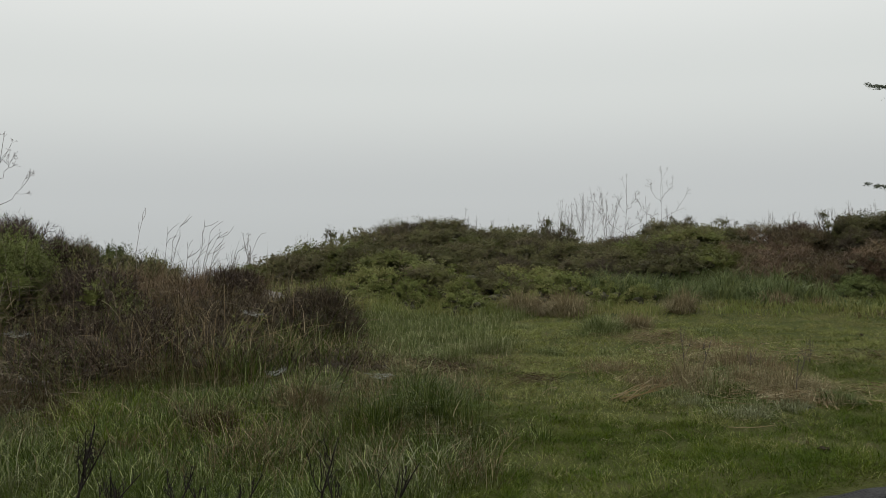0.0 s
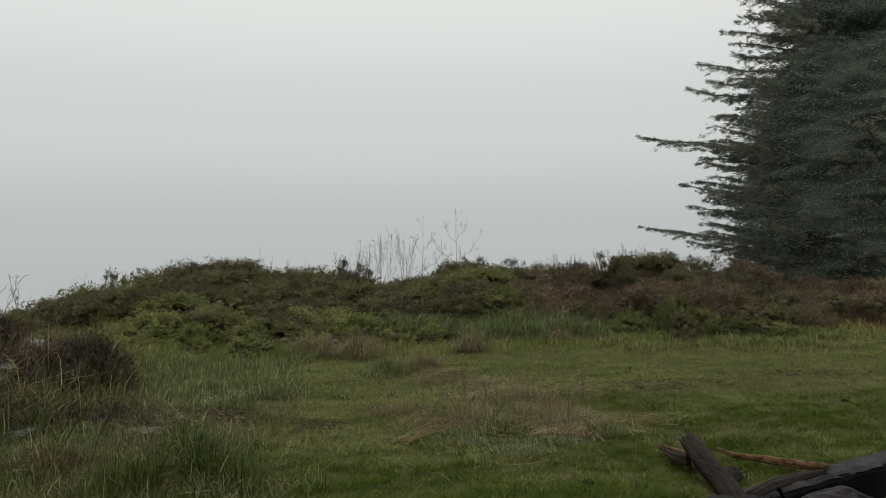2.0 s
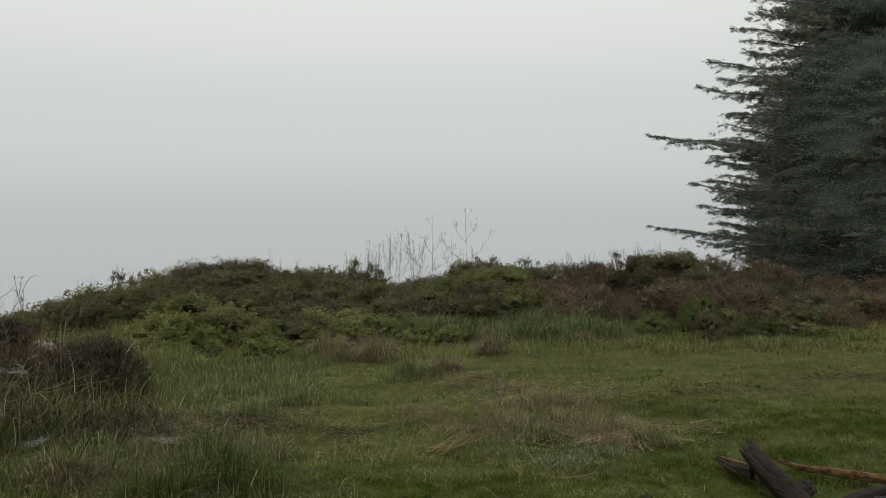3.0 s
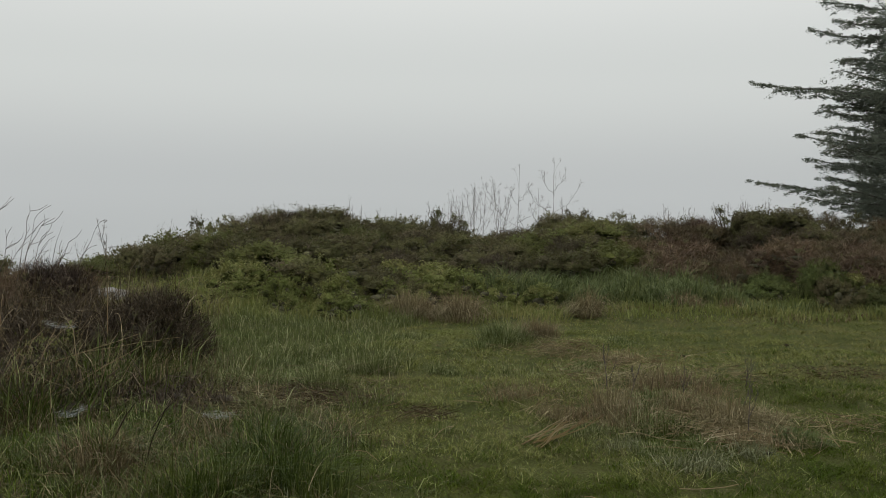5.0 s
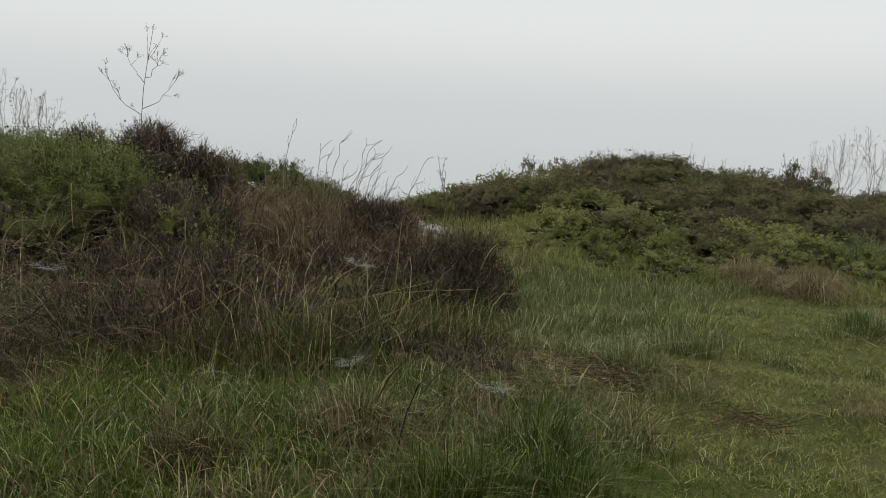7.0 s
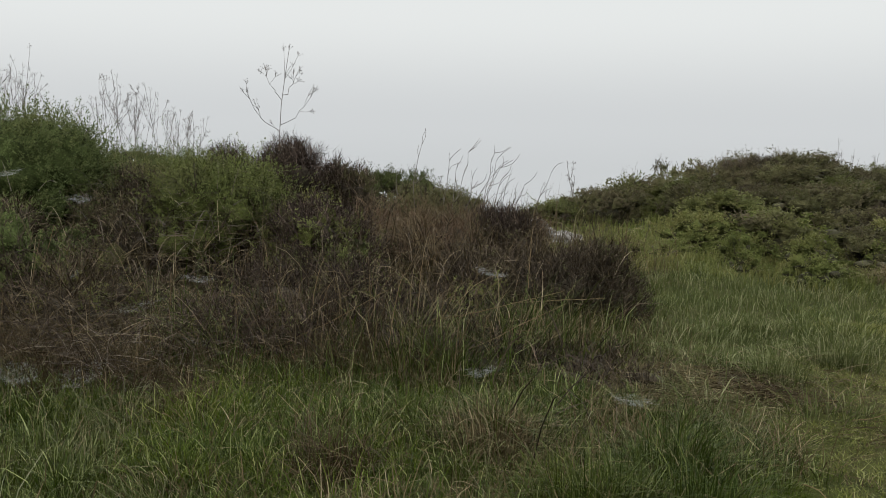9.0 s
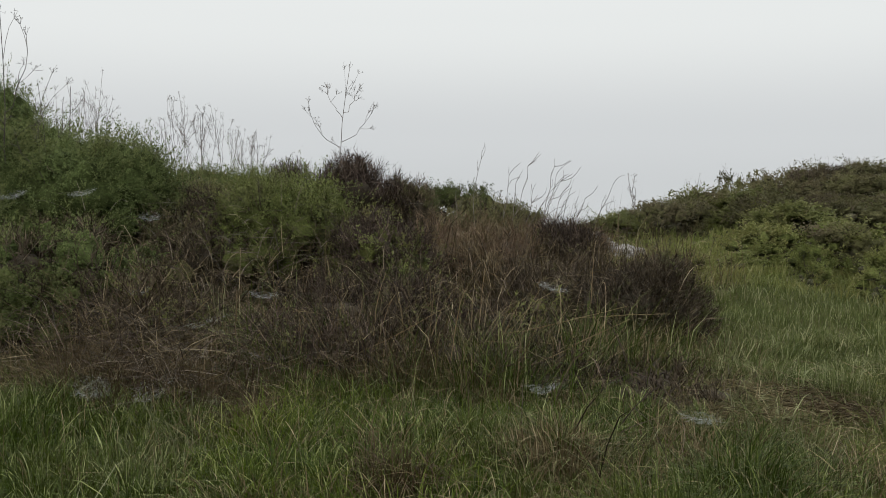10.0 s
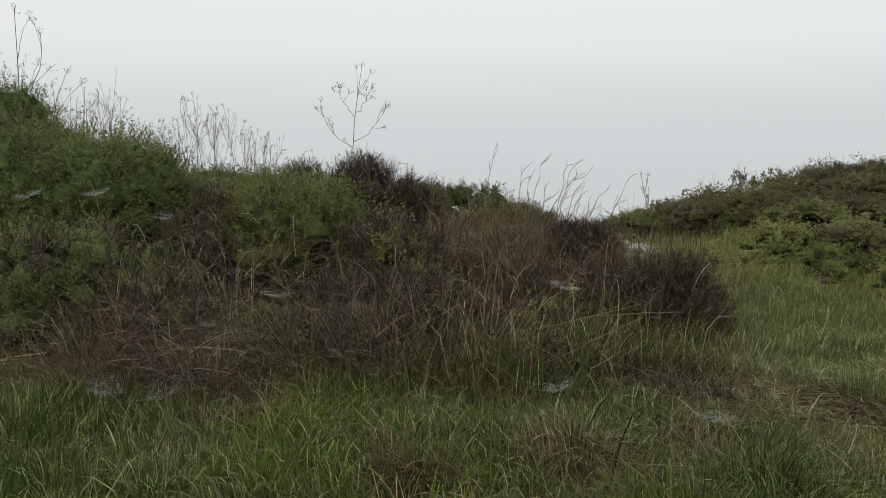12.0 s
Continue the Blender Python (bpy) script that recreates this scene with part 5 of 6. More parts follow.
for k, (a, dd, top) in enumerate(((7.55, 30.5, 3.05), (5.15, 29, 2.75), (6.5, 29.5, 2.05))):
    stalk(PALE, 0.8 + dd * math.sin(radians(a)), 0.8 + dd * math.cos(radians(a)), 0.2, top, 350 + k, M_dead, 0.011, 4, 4, 0.55, 0.02, turns=(174, 354), twiggy=3)
for k in range(11):
    a, dd = 0.7 + 0.36 * k + r.uniform(-0.2, 0.2), r.uniform(26, 29)
    stalk(PALE, 0.8 + dd * math.sin(radians(a)), 0.8 + dd * math.cos(radians(a)), 0.2, r.uniform(1.45, 2.0) + (0.35 if 4 < k < 9 else 0), 360 + k, M_dead, 0.0085, 5, 4, 0.55, 0.05)
for k in range(16):
    a, dd = r.uniform(7, 25), r.uniform(22.5, 24.5)
    top = 1.6 + dd * math.tan(radians(np.interp(a, CREST_AZ, CREST_EL))) + r.uniform(0.05, 0.45)
    stalk("thin dead stalk rising from the scrub", 0.7 + dd * math.sin(radians(a)), 1.0 + dd * math.cos(radians(a)), 0.5, top, 380 + k, M_dead, 0.007, 3, 2, 0.22)
for k in range(12):
    a, dd = r.uniform(-25.5, -3), r.uniform(22.5, 25)
    top = 1.6 + dd * math.tan(radians(np.interp(a, CREST_AZ, CREST_EL))) + r.uniform(0.1, 0.5)
    stalk("thin dead stalk rising from the scrub", 0.7 + dd * math.sin(radians(a)), 1.0 + dd * math.cos(radians(a)), -0.3, top, 420 + k, M_dead, 0.007, 3, 2, 0.22)
stalk(PALE, -8.4, 25.2, -1.4, 0.95, 440, M_dead, 0.018, 4, 5, 0.16)
for k in range(16):
    x, y = -6.3 + r.uniform(-0.4, 1.5), 13.6 + r.uniform(-0.3, 0.8)
    tall = r.uniform(1.0, 1.55) - 0.3 * max(0, x + 6)
    line = bent((0, 0, 0), (r.uniform(0.1, 0.55), r.uniform(-0.1, 0.3), tall), 0.06, 7, r)
    twig = [tube(line, np.linspace(0.008, 0.003, 7), 4)]
    for q in range(4):
        i = int(r.integers(3, 7))
        twig.append(tube(bent(line[i], line[i] + (r.uniform(0.0, 0.26), r.uniform(-0.1, 0.1), r.uniform(0.08, 0.24)), 0.08, 5, r), np.linspace(0.004, 0.0025, 5), 4))
    ob = tagged(new("dry_reed", quick_mesh("dry_reed", *joined(twig), M_dead)), "bleached dry reed stem leaning over the thicket", "dead plant", "dry reeds")
    ob.location = (x, y, float(ground_z(x, y)))
# dark stalks close by at the start of the way
for k, (x, y, tall, tx) in enumerate(((-1.78, 4.45, 0.5, 0.5), (-1.6, 4.4, 0.36, 0.75), (-1.7, 4.5, 0.56, 0.15), (-1.35, 4.5, 0.3, -0.5), (-1.2, 4.4, 0.4, 0.4), (-1.05, 4.5, 0.34, 0.9), (-0.9, 4.45, 0.3, -0.6), (-0.5, 4.6, 0.5, 0.25), (-0.3, 4.5, 0.36, -0.3), (-0.2, 4.55, 0.4, 0.6))):
    stalk("dark dead weed stalk in long grass", x, y, 0.0, tall, 460 + k, M_black, 0.008, 5, 3, 0.3, 0.14, "dark weed stalks", tip=(tx, 0.15))


# ---- tussocks, hay and other things on the lawn ----
DT = "dry tussocks at the clearing's edge"
tussock("brown dry grass tussock at the clearing's edge", 0.35, 13.75, 0.75, 0.5, 2000, M_tuft, 501, 0.0055, DT, droop=1.25)
tussock("straw-brown drooping tussock at the clearing's edge", 1.02, 13.55, 0.75, 0.55, 2200, M_tuft, 502, 0.0055, DT, droop=1.25)
tussock("upright rust-brown tussock on the lawn's edge", 2.7, 13.75, 0.42, 0.52, 1400, M_tuft, 503, 0.0055, DT, droop=1.4)
tussock("small brown tussock on the lawn's edge", 4.35, 14.7, 0.6, 0.34, 1000, M_tuft, 504, 0.006, DT, droop=1.4)
tussock("small reddish tussock by the weeds", 5.1, 14.9, 0.5, 0.26, 900, M_tuft, 505, 0.006, DT, droop=1.4)
GT = "green tussocks in long grass"
for k, (x, y, w, t) in enumerate(((-0.15, 6.85, 0.75, 0.4), (-0.55, 6.6, 0.65, 0.38), (0.1, 6.55, 0.6, 0.34), (-0.4, 7.2, 0.65, 0.38), (-0.3, 9.2, 0.7, 0.34), (0.0, 10.1, 0.6, 0.3), (-1.3, 7.2, 0.6, 0.32))):
    tussock("dark green coarse grass tussock" if k < 4 else "soft green grass tussock", x, y, w, t, 650 if k < 4 else 600, M_dark_grass if k < 4 else M_pale_grass if k < 6 else M_green_grass, 510 + k, 0.0052, GT)
tussock("hollow brown tussock with drooping dead blades", -1.8, 6.45, 0.6, 0.26, 700, M_rust, 520, 0.005, "dry tussocks in long grass")
tussock("straw-coloured tussock in long grass", -1.25, 7.0, 0.6, 0.3, 800, M_straw, 521, 0.005, "dry tussocks in long grass")
tussock("reddish dead tussock in bright grass", -3.0, 6.7, 0.7, 0.24, 700, M_rust, 522, 0.005, "dry tussocks in long grass")
tussock("dew-pale grass mound on the lawn", 1.45, 11.85, 0.85, 0.26, 1500, M_pale_grass, 523, 0.006, "tussocks on the lawn")
tussock("brown dead tussock behind a pale mound", 1.85, 12.1, 0.6, 0.28, 900, M_tuft, 524, 0.007, "tussocks on the lawn")
tussock("dark weedy tuft on the lawn", 3.03, 7.8, 0.35, 0.16, 300, M_sedge, 525, 0.007, "tussocks on the lawn")
TL = "tufts in the hay"
tussock("dry upright tuft in flattened hay", 2.0, 8.6, 0.5, 0.32, 380, M_tuft, 526, 0.004, TL)
tussock("brownish drooping tuft in flattened hay", 2.75, 8.3, 0.7, 0.24, 700, M_tuft, 527, 0.0045, TL, droop=1.4)
tussock("yellow-green tuft in flattened hay", 2.25, 8.35, 0.7, 0.22, 700, M_pale_grass, 528, 0.005, TL, droop=1.3)
tussock("wispy dry tuft in flattened hay", 2.6, 9.4, 0.9, 0.24, 600, M_tuft, 529, 0.005, TL, droop=1.2)
# dark blades added where the hay only has a shaded hollow
tussock("dark tuft added as the shaded hollow in flattened hay", 2.35, 8.1, 0.75, 0.13, 900, M_dark_grass, 530, 0.005, TL, droop=1.2)
tussock("dark weedy tuft beside the hay", 3.05, 7.75, 0.4, 0.14, 350, M_sedge, 531, 0.006, TL)
for k, (x, y) in enumerate(((2.05, 7.62), (2.3, 7.42), (1.85, 7.8), (2.35, 7.72), (2.6, 7.55), (2.1, 7.3), (1.75, 8.05))):
    tussock("dew-grey grass tuft at the hay's front", x, y, 0.42, 0.12, 420, M_dew if k % 3 else M_pale_grass, 740 + k, 0.0045, "dew-grey tufts", droop=1.4)
for k, (x, y, t) in enumerate(((1.9, 8.25, 0.2), (2.1, 8.45, 0.26), (2.75, 8.45, 0.26), (2.95, 8.1, 0.2), (2.85, 7.8, 0.18), (2.6, 7.75, 0.16), (2.5, 8.65, 0.24), (3.05, 8.4, 0.18), (2.25, 9.0, 0.2), (2.9, 9.2, 0.22), (1.75, 8.5, 0.16), (2.0, 10.9, 0.18), (2.35, 10.6, 0.2), (2.7, 10.9, 0.18))):
    tussock("tangled bleached straw tuft in the hay" if k % 2 else "tangled brown tuft in the hay", x, y, 0.5, t * 0.85, 260, M_bright_straw if k % 3 == 1 else M_hay if k % 3 else M_tuft, 760 + k, 0.004, TL, droop=1.1)
r = np.random.default_rng(57)
for k in range(12):
    x, y = 2.45 + r.normal(0, 0.5), 8.55 + r.normal(0, 0.5)
    tussock("flattened dull straw tuft in the hay" if k % 2 else "low dew-pale grass tuft in the hay", x, y, r.uniform(0.45, 0.8), r.uniform(0.1, 0.18), 420, M_tuft if k % 2 else M_pale_grass, 700 + k, 0.0045, TL, droop=1.5)
for k in range(8):
    tussock("low dew-pale grass tuft on the lawn", r.uniform(0.2, 3.2), r.uniform(9.4, 12.6), r.uniform(0.5, 0.9), r.uniform(0.08, 0.14), 420, M_pale_grass, 720 + k, 0.006, "tussocks on the lawn", droop=1.3)
for k, (x, y, tall) in enumerate(((1.98, 8.75, 0.5), (2.06, 8.55, 0.38), (2.75, 7.9, 0.36), (2.95, 8.6, 0.4), (2.6, 8.9, 0.3), (3.3, 9.4, 0.3))):
    stalk("thin brown dead weed stem in the hay", x, y, 0.0, tall, 480 + k, M_darkstalk, 0.0045, 3, 2, 0.3, 0.12, "weed stems in the hay")


def hay_mat(label, x, y, wide, deep, n, mat, seed, ln=0.32):
    """Dead stalks lying flat and crossed on the turf."""
    r = np.random.default_rng(seed)
    c = r.normal(0, 0.2, (9, 2))
    g = c[r.integers(0, 9, n)] + r.normal(0, 0.12, (n, 2))
    at = np.stack([g[:, 0] * wide, g[:, 1] * deep, r.uniform(0.0, 0.06, n)], 1)
    b = r.normal(0.4, 1.1, n)
    way = unit(np.stack([np.cos(b), np.sin(b), r.normal(0.12, 0.22, n)], 1))
    l = ln * r.uniform(0.4, 1.3, n)
    at[:, 2] += ground_z(at[:, 0] + x, at[:, 1] + y) + 0.012
    v, f = leaves(at - way * l[:, None] / 2, way, l, r.uniform(0.004, 0.009, n))
    ob = tagged(new("hay_patch", quick_mesh("hay_patch", v, f, mat)), label, "hay", "flattened hay", "stuff")
    ob.location = (x, y, 0)
    return ob


hay_mat("flattened grey-brown hay on the lawn", 2.6, 8.15, 1.7, 1.0, 700, M_tuft, 540, 0.26)
hay_mat("loose pale straw on the lawn", 2.75, 7.85, 1.0, 0.8, 220, M_bright_straw, 546, 0.28)
hay_mat("scattered pale straw over the hay", 2.4, 8.5, 1.6, 1.1, 350, M_bright_straw, 547, 0.22)
hay_mat("scattered pale straw behind the hay", 2.3, 10.6, 1.9, 1.4, 300, M_bright_straw, 548, 0.2)
hay_mat("flattened brown hay on the lawn", 2.7, 9.7, 1.6, 1.2, 600, M_tuft, 541, 0.22)
hay_mat("reddish flattened hay behind the mound", 1.95, 11.2, 1.2, 1.1, 450, M_tuft, 542, 0.2)
hay_mat("thin bare patch with brown thatch", 0.6, 8.4, 0.5, 0.4, 130, M_rust, 543, 0.2)
hay_mat("dead thatch in the long grass", -0.75, 8.7, 1.5, 0.9, 1700, M_hay, 544, 0.22)
hay_mat("brown dead stalks lying in the meadow", -0.4, 8.95, 0.9, 0.6, 800, M_rust, 549, 0.22)
hay_mat("thin muddy patch in the mown lawn", 4.9, 9.9, 2.2, 0.7, 380, M_rust, 550, 0.1)
hay_mat("brown worn patch in the mown lawn", 6.4, 10.6, 2.4, 0.9, 380, M_rust, 551, 0.1)
hay_mat("dead thatch at the thicket's foot", -4.2, 6.9, 2.2, 0.8, 1500, M_rust, 545, 0.24)

# a cut sheaf of stalks
r = np.random.default_rng(55)
ob = tagged(new("grass_sheaf"), "small sheaf of cut orange-brown stalks on the lawn", "hay")
for k in range(13):
    e = np.array([0.42 + r.normal(0, 0.05), 0.48 + r.normal(0, 0.045), 0.05 + r.uniform(0, 0.11)])
    s0 = np.array([r.normal(0, 0.045), r.normal(0, 0.045), r.uniform(0.01, 0.05)])
    part("cut_stalk", tube(bent(s0, s0 + (e - s0) * r.uniform(0.5, 1.15), 0.05, 5, r), np.linspace(0.005, 0.0025, 5), 4), M_orange if k % 3 else M_bright_straw, ob)
ob.location = (1.28, 7.72, float(ground_z(1.28, 7.72)) + 0.01)
for k in range(12):
    x, y, a = r.uniform(-0.1, 3.2), r.uniform(6.1, 9.2), r.uniform(0, 6.28)
    ln = r.uniform(0.18, 0.4)
    ob = tagged(new("loose_stalk", quick_mesh("loose_stalk", *tube(bent((0, 0, 0), (ln * math.cos(a), ln * math.sin(a), 0.02), 0.05, 5, r), np.full(5, 0.003), 4), M_bright_straw)), "single pale straw lying on the grass", "straw", "loose straws")
    ob.location = (x, y, float(ground_z(x, y)) + 0.025)

# ---- timber edging, logs ----
# near-black colour paints the shade on the edging's sides
M_kerb = soil("shade_darkened_timber", [(0.3, (0.003, 0.003, 0.003)), (0.5, (0.005, 0.005, 0.0052)), (0.7, (0.009, 0.0088, 0.0088))], 3.0, 60.0, 0.9, 0.03)
# near-black colour stands in for deep shade below the edging
M_drop_shade = soil("painted_drop_shade", [(0.3, (0.003, 0.003, 0.003)), (0.7, (0.007, 0.007, 0.007))], 2.0, 70.0, 0.9, 0.02)
# paler tone paints the sky's light on the edging's top
M_kerb_top = soil("sky_lit_timber_top", [(0.3, (0.02, 0.0205, 0.021)), (0.5, (0.036, 0.0365, 0.037)), (0.7, (0.055, 0.055, 0.055))], 4.0, 70.0, 0.7, 0.06)
M_log = bark_along("dark_wet_bark", (0.005, 0.0035, 0.0026), (0.026, 0.017, 0.0115), 55, 7, 0.65, 1.0)
M_clod = soil("damp_clod", [(0.3, (0.018, 0.014, 0.009)), (0.5, (0.035, 0.027, 0.017)), (0.7, (0.06, 0.047, 0.03))], 9.0, 60.0)
M_grey = bark_along("grey_weathered_wood", (0.004, 0.0035, 0.0035), (0.05, 0.046, 0.046), 40, 9, 0.8, 1.0)
M_split = bark_along("orange_split_wood", (0.014, 0.006, 0.003), (0.17, 0.1, 0.044), 34, 5.0, 0.6, 0.8)
for nd in M_grey.node_tree.nodes:
    if nd.type == "MAPPING":
        nd.inputs["Scale"].default_value = (5, 34, 34)
along = np.array([0.893, 0.451, 0.0])
acrossd = np.array([-0.451, 0.893, 0.0])
k0 = np.array([2.3, 5.45, 0.0])


def slab(c0, c1, wide, z0, z1, rng, n=24):
    """A long edging piece with worn edges, its far face on the line from c0 to c1."""
    prof = np.array([(0, z0), (0, z1 - 0.02), (-0.02, z1), (-wide + 0.03, z1), (-wide, z1 - 0.03), (-wide, z0)])
    t = np.linspace(0, 1, n)
    v = []
    for q in t:
        c = np.asarray(c0) + (np.asarray(c1) - np.asarray(c0)) * q
        j = rng.normal(0, 0.004, (len(prof), 2))
        v.append(c + (prof[:, :1] + j[:, :1]) * acrossd + (prof[:, 1:] + j[:, 1:]) * np.array([0, 0, 1.0]))
    m = len(prof)
    i = np.arange(n - 1)[:, None] * m
    a = np.arange(m)[None]
    b = (a + 1) % m
    return np.concatenate(v), np.stack([i + a, i + b, i + m + b, i + m + a], -1).reshape(-1, 4)


r = np.random.default_rng(61)
for k in range(3):
    s0, s1 = k0 + along * (1.9 * k - 0.5), k0 + along * (1.9 * k + 1.38)
    beam = tagged(part("kerb", slab(s0, s1, 0.2, -0.3, 0.024 + 0.004 * k, r), M_kerb), "edging beam with shade painted on its sides and a paler added top", "kerb", kind="structure")
    # thin added piece that carries the painted light of the top
    part("lit_top", slab(s0 + along * 0.01 - acrossd * 0.008, s1 - along * 0.01 - acrossd * 0.008, 0.176, 0.02 + 0.004 * k, 0.046 + 0.004 * k, r), M_kerb_top, beam, "thin added top, painted paler as lit by the sky")
# added sheet, painted near-black as the dark drop before the edging
q = [k0 + along * a - acrossd * b for a, b in ((0.3, 0.19), (14, 0.19), (14, 9), (0.3, 9))]
tagged(part("pavement", (np.array([p0 * (1, 1, 0) + (0, 0, -0.235) for p0 in q]), np.array([[0, 3, 2, 1]])), M_drop_shade), "added near-black sheet for the shade below the edging", "pavement", kind="structure")


def log_mesh(points, radii, rng, sides=22, rough=0.16, jag=0.08):
    """A crooked log with long furrows and splintered ends."""
    p = np.asarray(points, float)
    n = 34
    t = np.linspace(0, len(p) - 1, n)
    line = np.stack([np.interp(t, np.arange(len(p)), p[:, k]) for k in range(3)], 1)
    for _ in range(3):
        line[1:-1] = (line[:-2] + 2 * line[1:-1] + line[2:]) / 4
    rad = np.interp(t, np.arange(len(p)), radii)
    v, f = tube(line, rad, sides)
    v = v.reshape(n, sides, 3)
    c = line[:, None]
    ridge = rng.normal(0, 1, sides)
    drift = np.cumsum(rng.normal(0, 0.3, (n, sides)), 0)
    drift = (np.roll(drift, 1, 1) + drift + np.roll(drift, -1, 1)) / 2
    drift -= drift.mean(0)
    ridge = ridge * 0.6 + 0.4 * (np.roll(ridge, 1) + np.roll(ridge, -1)) + 0.8 * np.sin(np.arange(sides) * 6.283 / sides * 3 + rng.uniform(0, 6))
    fur = 1 + rough * (0.7 * ridge[None] + 0.3 * drift + 0.05 * rng.normal(0, 1, (n, sides)))
    fur = np.clip(fur, 0.45, 1.5)
    v = c + (v - c) * fur[..., None]
    for end, other in ((0, 2), (-1, -3)):
        d = unit(line[end] - line[other])
        v[end] += d * rng.uniform(-jag * 0.3, jag, (sides, 1))
    v = np.concatenate([v.reshape(-1, 3), line[:1], line[-1:]])
    j = np.arange(sides)
    k = (j + 1) % sides
    c0 = np.full(sides, n * sides)
    f = np.concatenate([f, np.stack([c0, k, j, c0], 1), np.stack([c0 + 1, (n - 1) * sides + j, (n - 1) * sides + k, c0 + 1], 1)])
    tri = np.concatenate([f[:, [0, 1, 2]], f[f[:, 3] != f[:, 0]][:, [0, 2, 3]]])
    return v, tri


def wood(name, label, points, radii, mat, seed, group="broken logs", **kw):
    r = np.random.default_rng(seed)
    ob = tagged(new(name), label, "log", group)
    part("trunk", log_mesh(points, radii, r, **kw), mat, ob, smooth_faces=True)
    return ob


lg = wood("broken_log", "dark wet broken branch propped over the edging", [(3.27, 5.45, -0.12), (3.28, 5.8, -0.01), (3.3, 6.05, 0.06), (3.29, 6.35, 0.14), (3.31, 6.62, 0.205)], [0.078, 0.072, 0.07, 0.066, 0.058], M_log, 71, jag=0.1, rough=0.16, sides=46)
part("knot", log_mesh([(3.34, 6.1, 0.06), (3.43, 6.18, 0.075), (3.48, 6.22, 0.07)], [0.05, 0.046, 0.036], np.random.default_rng(72), sides=22, rough=0.22), M_log, lg, "broken side branch stub", smooth_faces=True)
part("splinter", log_mesh([(3.3, 6.45, 0.11), (3.31, 6.8, 0.07), (3.32, 7.16, 0.05)], [0.06, 0.04, 0.01], np.random.default_rng(73), sides=16, jag=0.06, rough=0.3), M_split, lg, "torn orange inner wood")
part("splinter", log_mesh([(3.26, 6.5, 0.085), (3.27, 6.8, 0.045), (3.29, 7.12, 0.035)], [0.045, 0.03, 0.008], np.random.default_rng(78), sides=14, jag=0.05, rough=0.3), M_log, lg, "dark bark behind the torn wood")
for k, (x, y, z, dx, dy, dz, q) in enumerate(((3.28, 6.56, 0.205, 0.0, 0.15, 0.03, 0.026), (3.32, 6.55, 0.215, 0.01, 0.18, 0.05, 0.022), (3.36, 6.5, 0.19, 0.02, 0.1, 0.02, 0.024), (3.3, 6.56, 0.17, -0.01, 0.13, 0.01, 0.026))):
    part("bark_strip", log_mesh([(x, y - 0.14, z - 0.045), (x + dx * 0.4, y + dy * 0.4, z + dz * 0.4), (x + dx, y + dy, z + dz)], [q, q * 0.8, 0.004], np.random.default_rng(790 + k), sides=10, jag=0.03, rough=0.35), M_log, lg, "torn prong of black bark")
wood("split_branch", "orange-brown barkless branch lying on the edging", [(3.66, 6.88, 0.075), (3.72, 6.74, 0.06), (3.84, 6.58, 0.075), (3.98, 6.42, 0.075), (4.12, 6.26, 0.085)], [0.014, 0.02, 0.026, 0.03, 0.032], M_split, 74, jag=0.06, rough=0.16, sides=30)
wood("weathered_log", "grey weathered split log below the edging", [(3.62, 5.78, -0.08), (3.85, 5.88, -0.05), (4.08, 5.96, -0.045), (4.28, 5.98, -0.1)], [0.07, 0.085, 0.088, 0.05], M_grey, 75, sides=44, rough=0.16)
wood("driftwood_log", "dark cracked piece of driftwood on the edging", [(3.4, 5.86, 0.03), (3.6, 5.97, 0.06), (3.85, 6.12, 0.055), (4.05, 6.2, 0.06)], [0.03, 0.036, 0.032, 0.022], M_log, 76, rough=0.2, jag=0.1, sides=30)

# dark clods on the lawn
r = np.random.default_rng(81)
for x, y, s in ((6.0, 8.95, 0.09), (2.75, 7.55, 0.06), (3.3, 11.2, 0.06), (3.6, 10.4, 0.05), (4.6, 11.6, 0.06), (5.2, 10.2, 0.05), (7.6, 10.9, 0.06), (2.45, 6.3, 0.08), (2.6, 12.2, 0.05)):
    ob = tagged(part("soil_clod", blob((0, 0, 0), (s * 0.45, s * 0.34, s * 0.2), r, 0.3, 8, 10), M_clod), "small dark clod of earth on the lawn", "clod", "clods on the lawn")
    ob.location = (x, y, float(ground_z(x, y)) + s * 0.2)

# pale rock in the gap
M_rock = soil("pale_sandy_rock", [(0.3, (0.15, 0.1462, 0.135)), (0.5, (0.225, 0.2175, 0.2063)), (0.7, (0.285, 0.2775, 0.2625))], 4.0, 40.0, 0.9)
r = np.random.default_rng(83)
for x, y, z, a, b, c in ((-4.5, 15.4, 0.05, 0.3, 0.24, 0.13), (-4.95, 15.4, 0.16, 0.26, 0.24, 0.16), (-4.2, 15.2, 0.02, 0.14, 0.14, 0.1)):
    ob = tagged(part("pale_rock", blob((0, 0, 0), (a, b, c), r, 0.2, 14, 18), M_rock), "pale sandy rock beside the scrub", "rock", "pale rocks in the gap")
    ob.location = (x, y, float(ground_z(x, y)) + z)


# ---- dew-laden webs ----
M_web, _, b_web = nodes_of("dew_web")
b_web.inputs["Base Color"].default_value = (0.25, 0.26, 0.26, 1)
b_web.inputs["Roughness"].default_value = 0.35


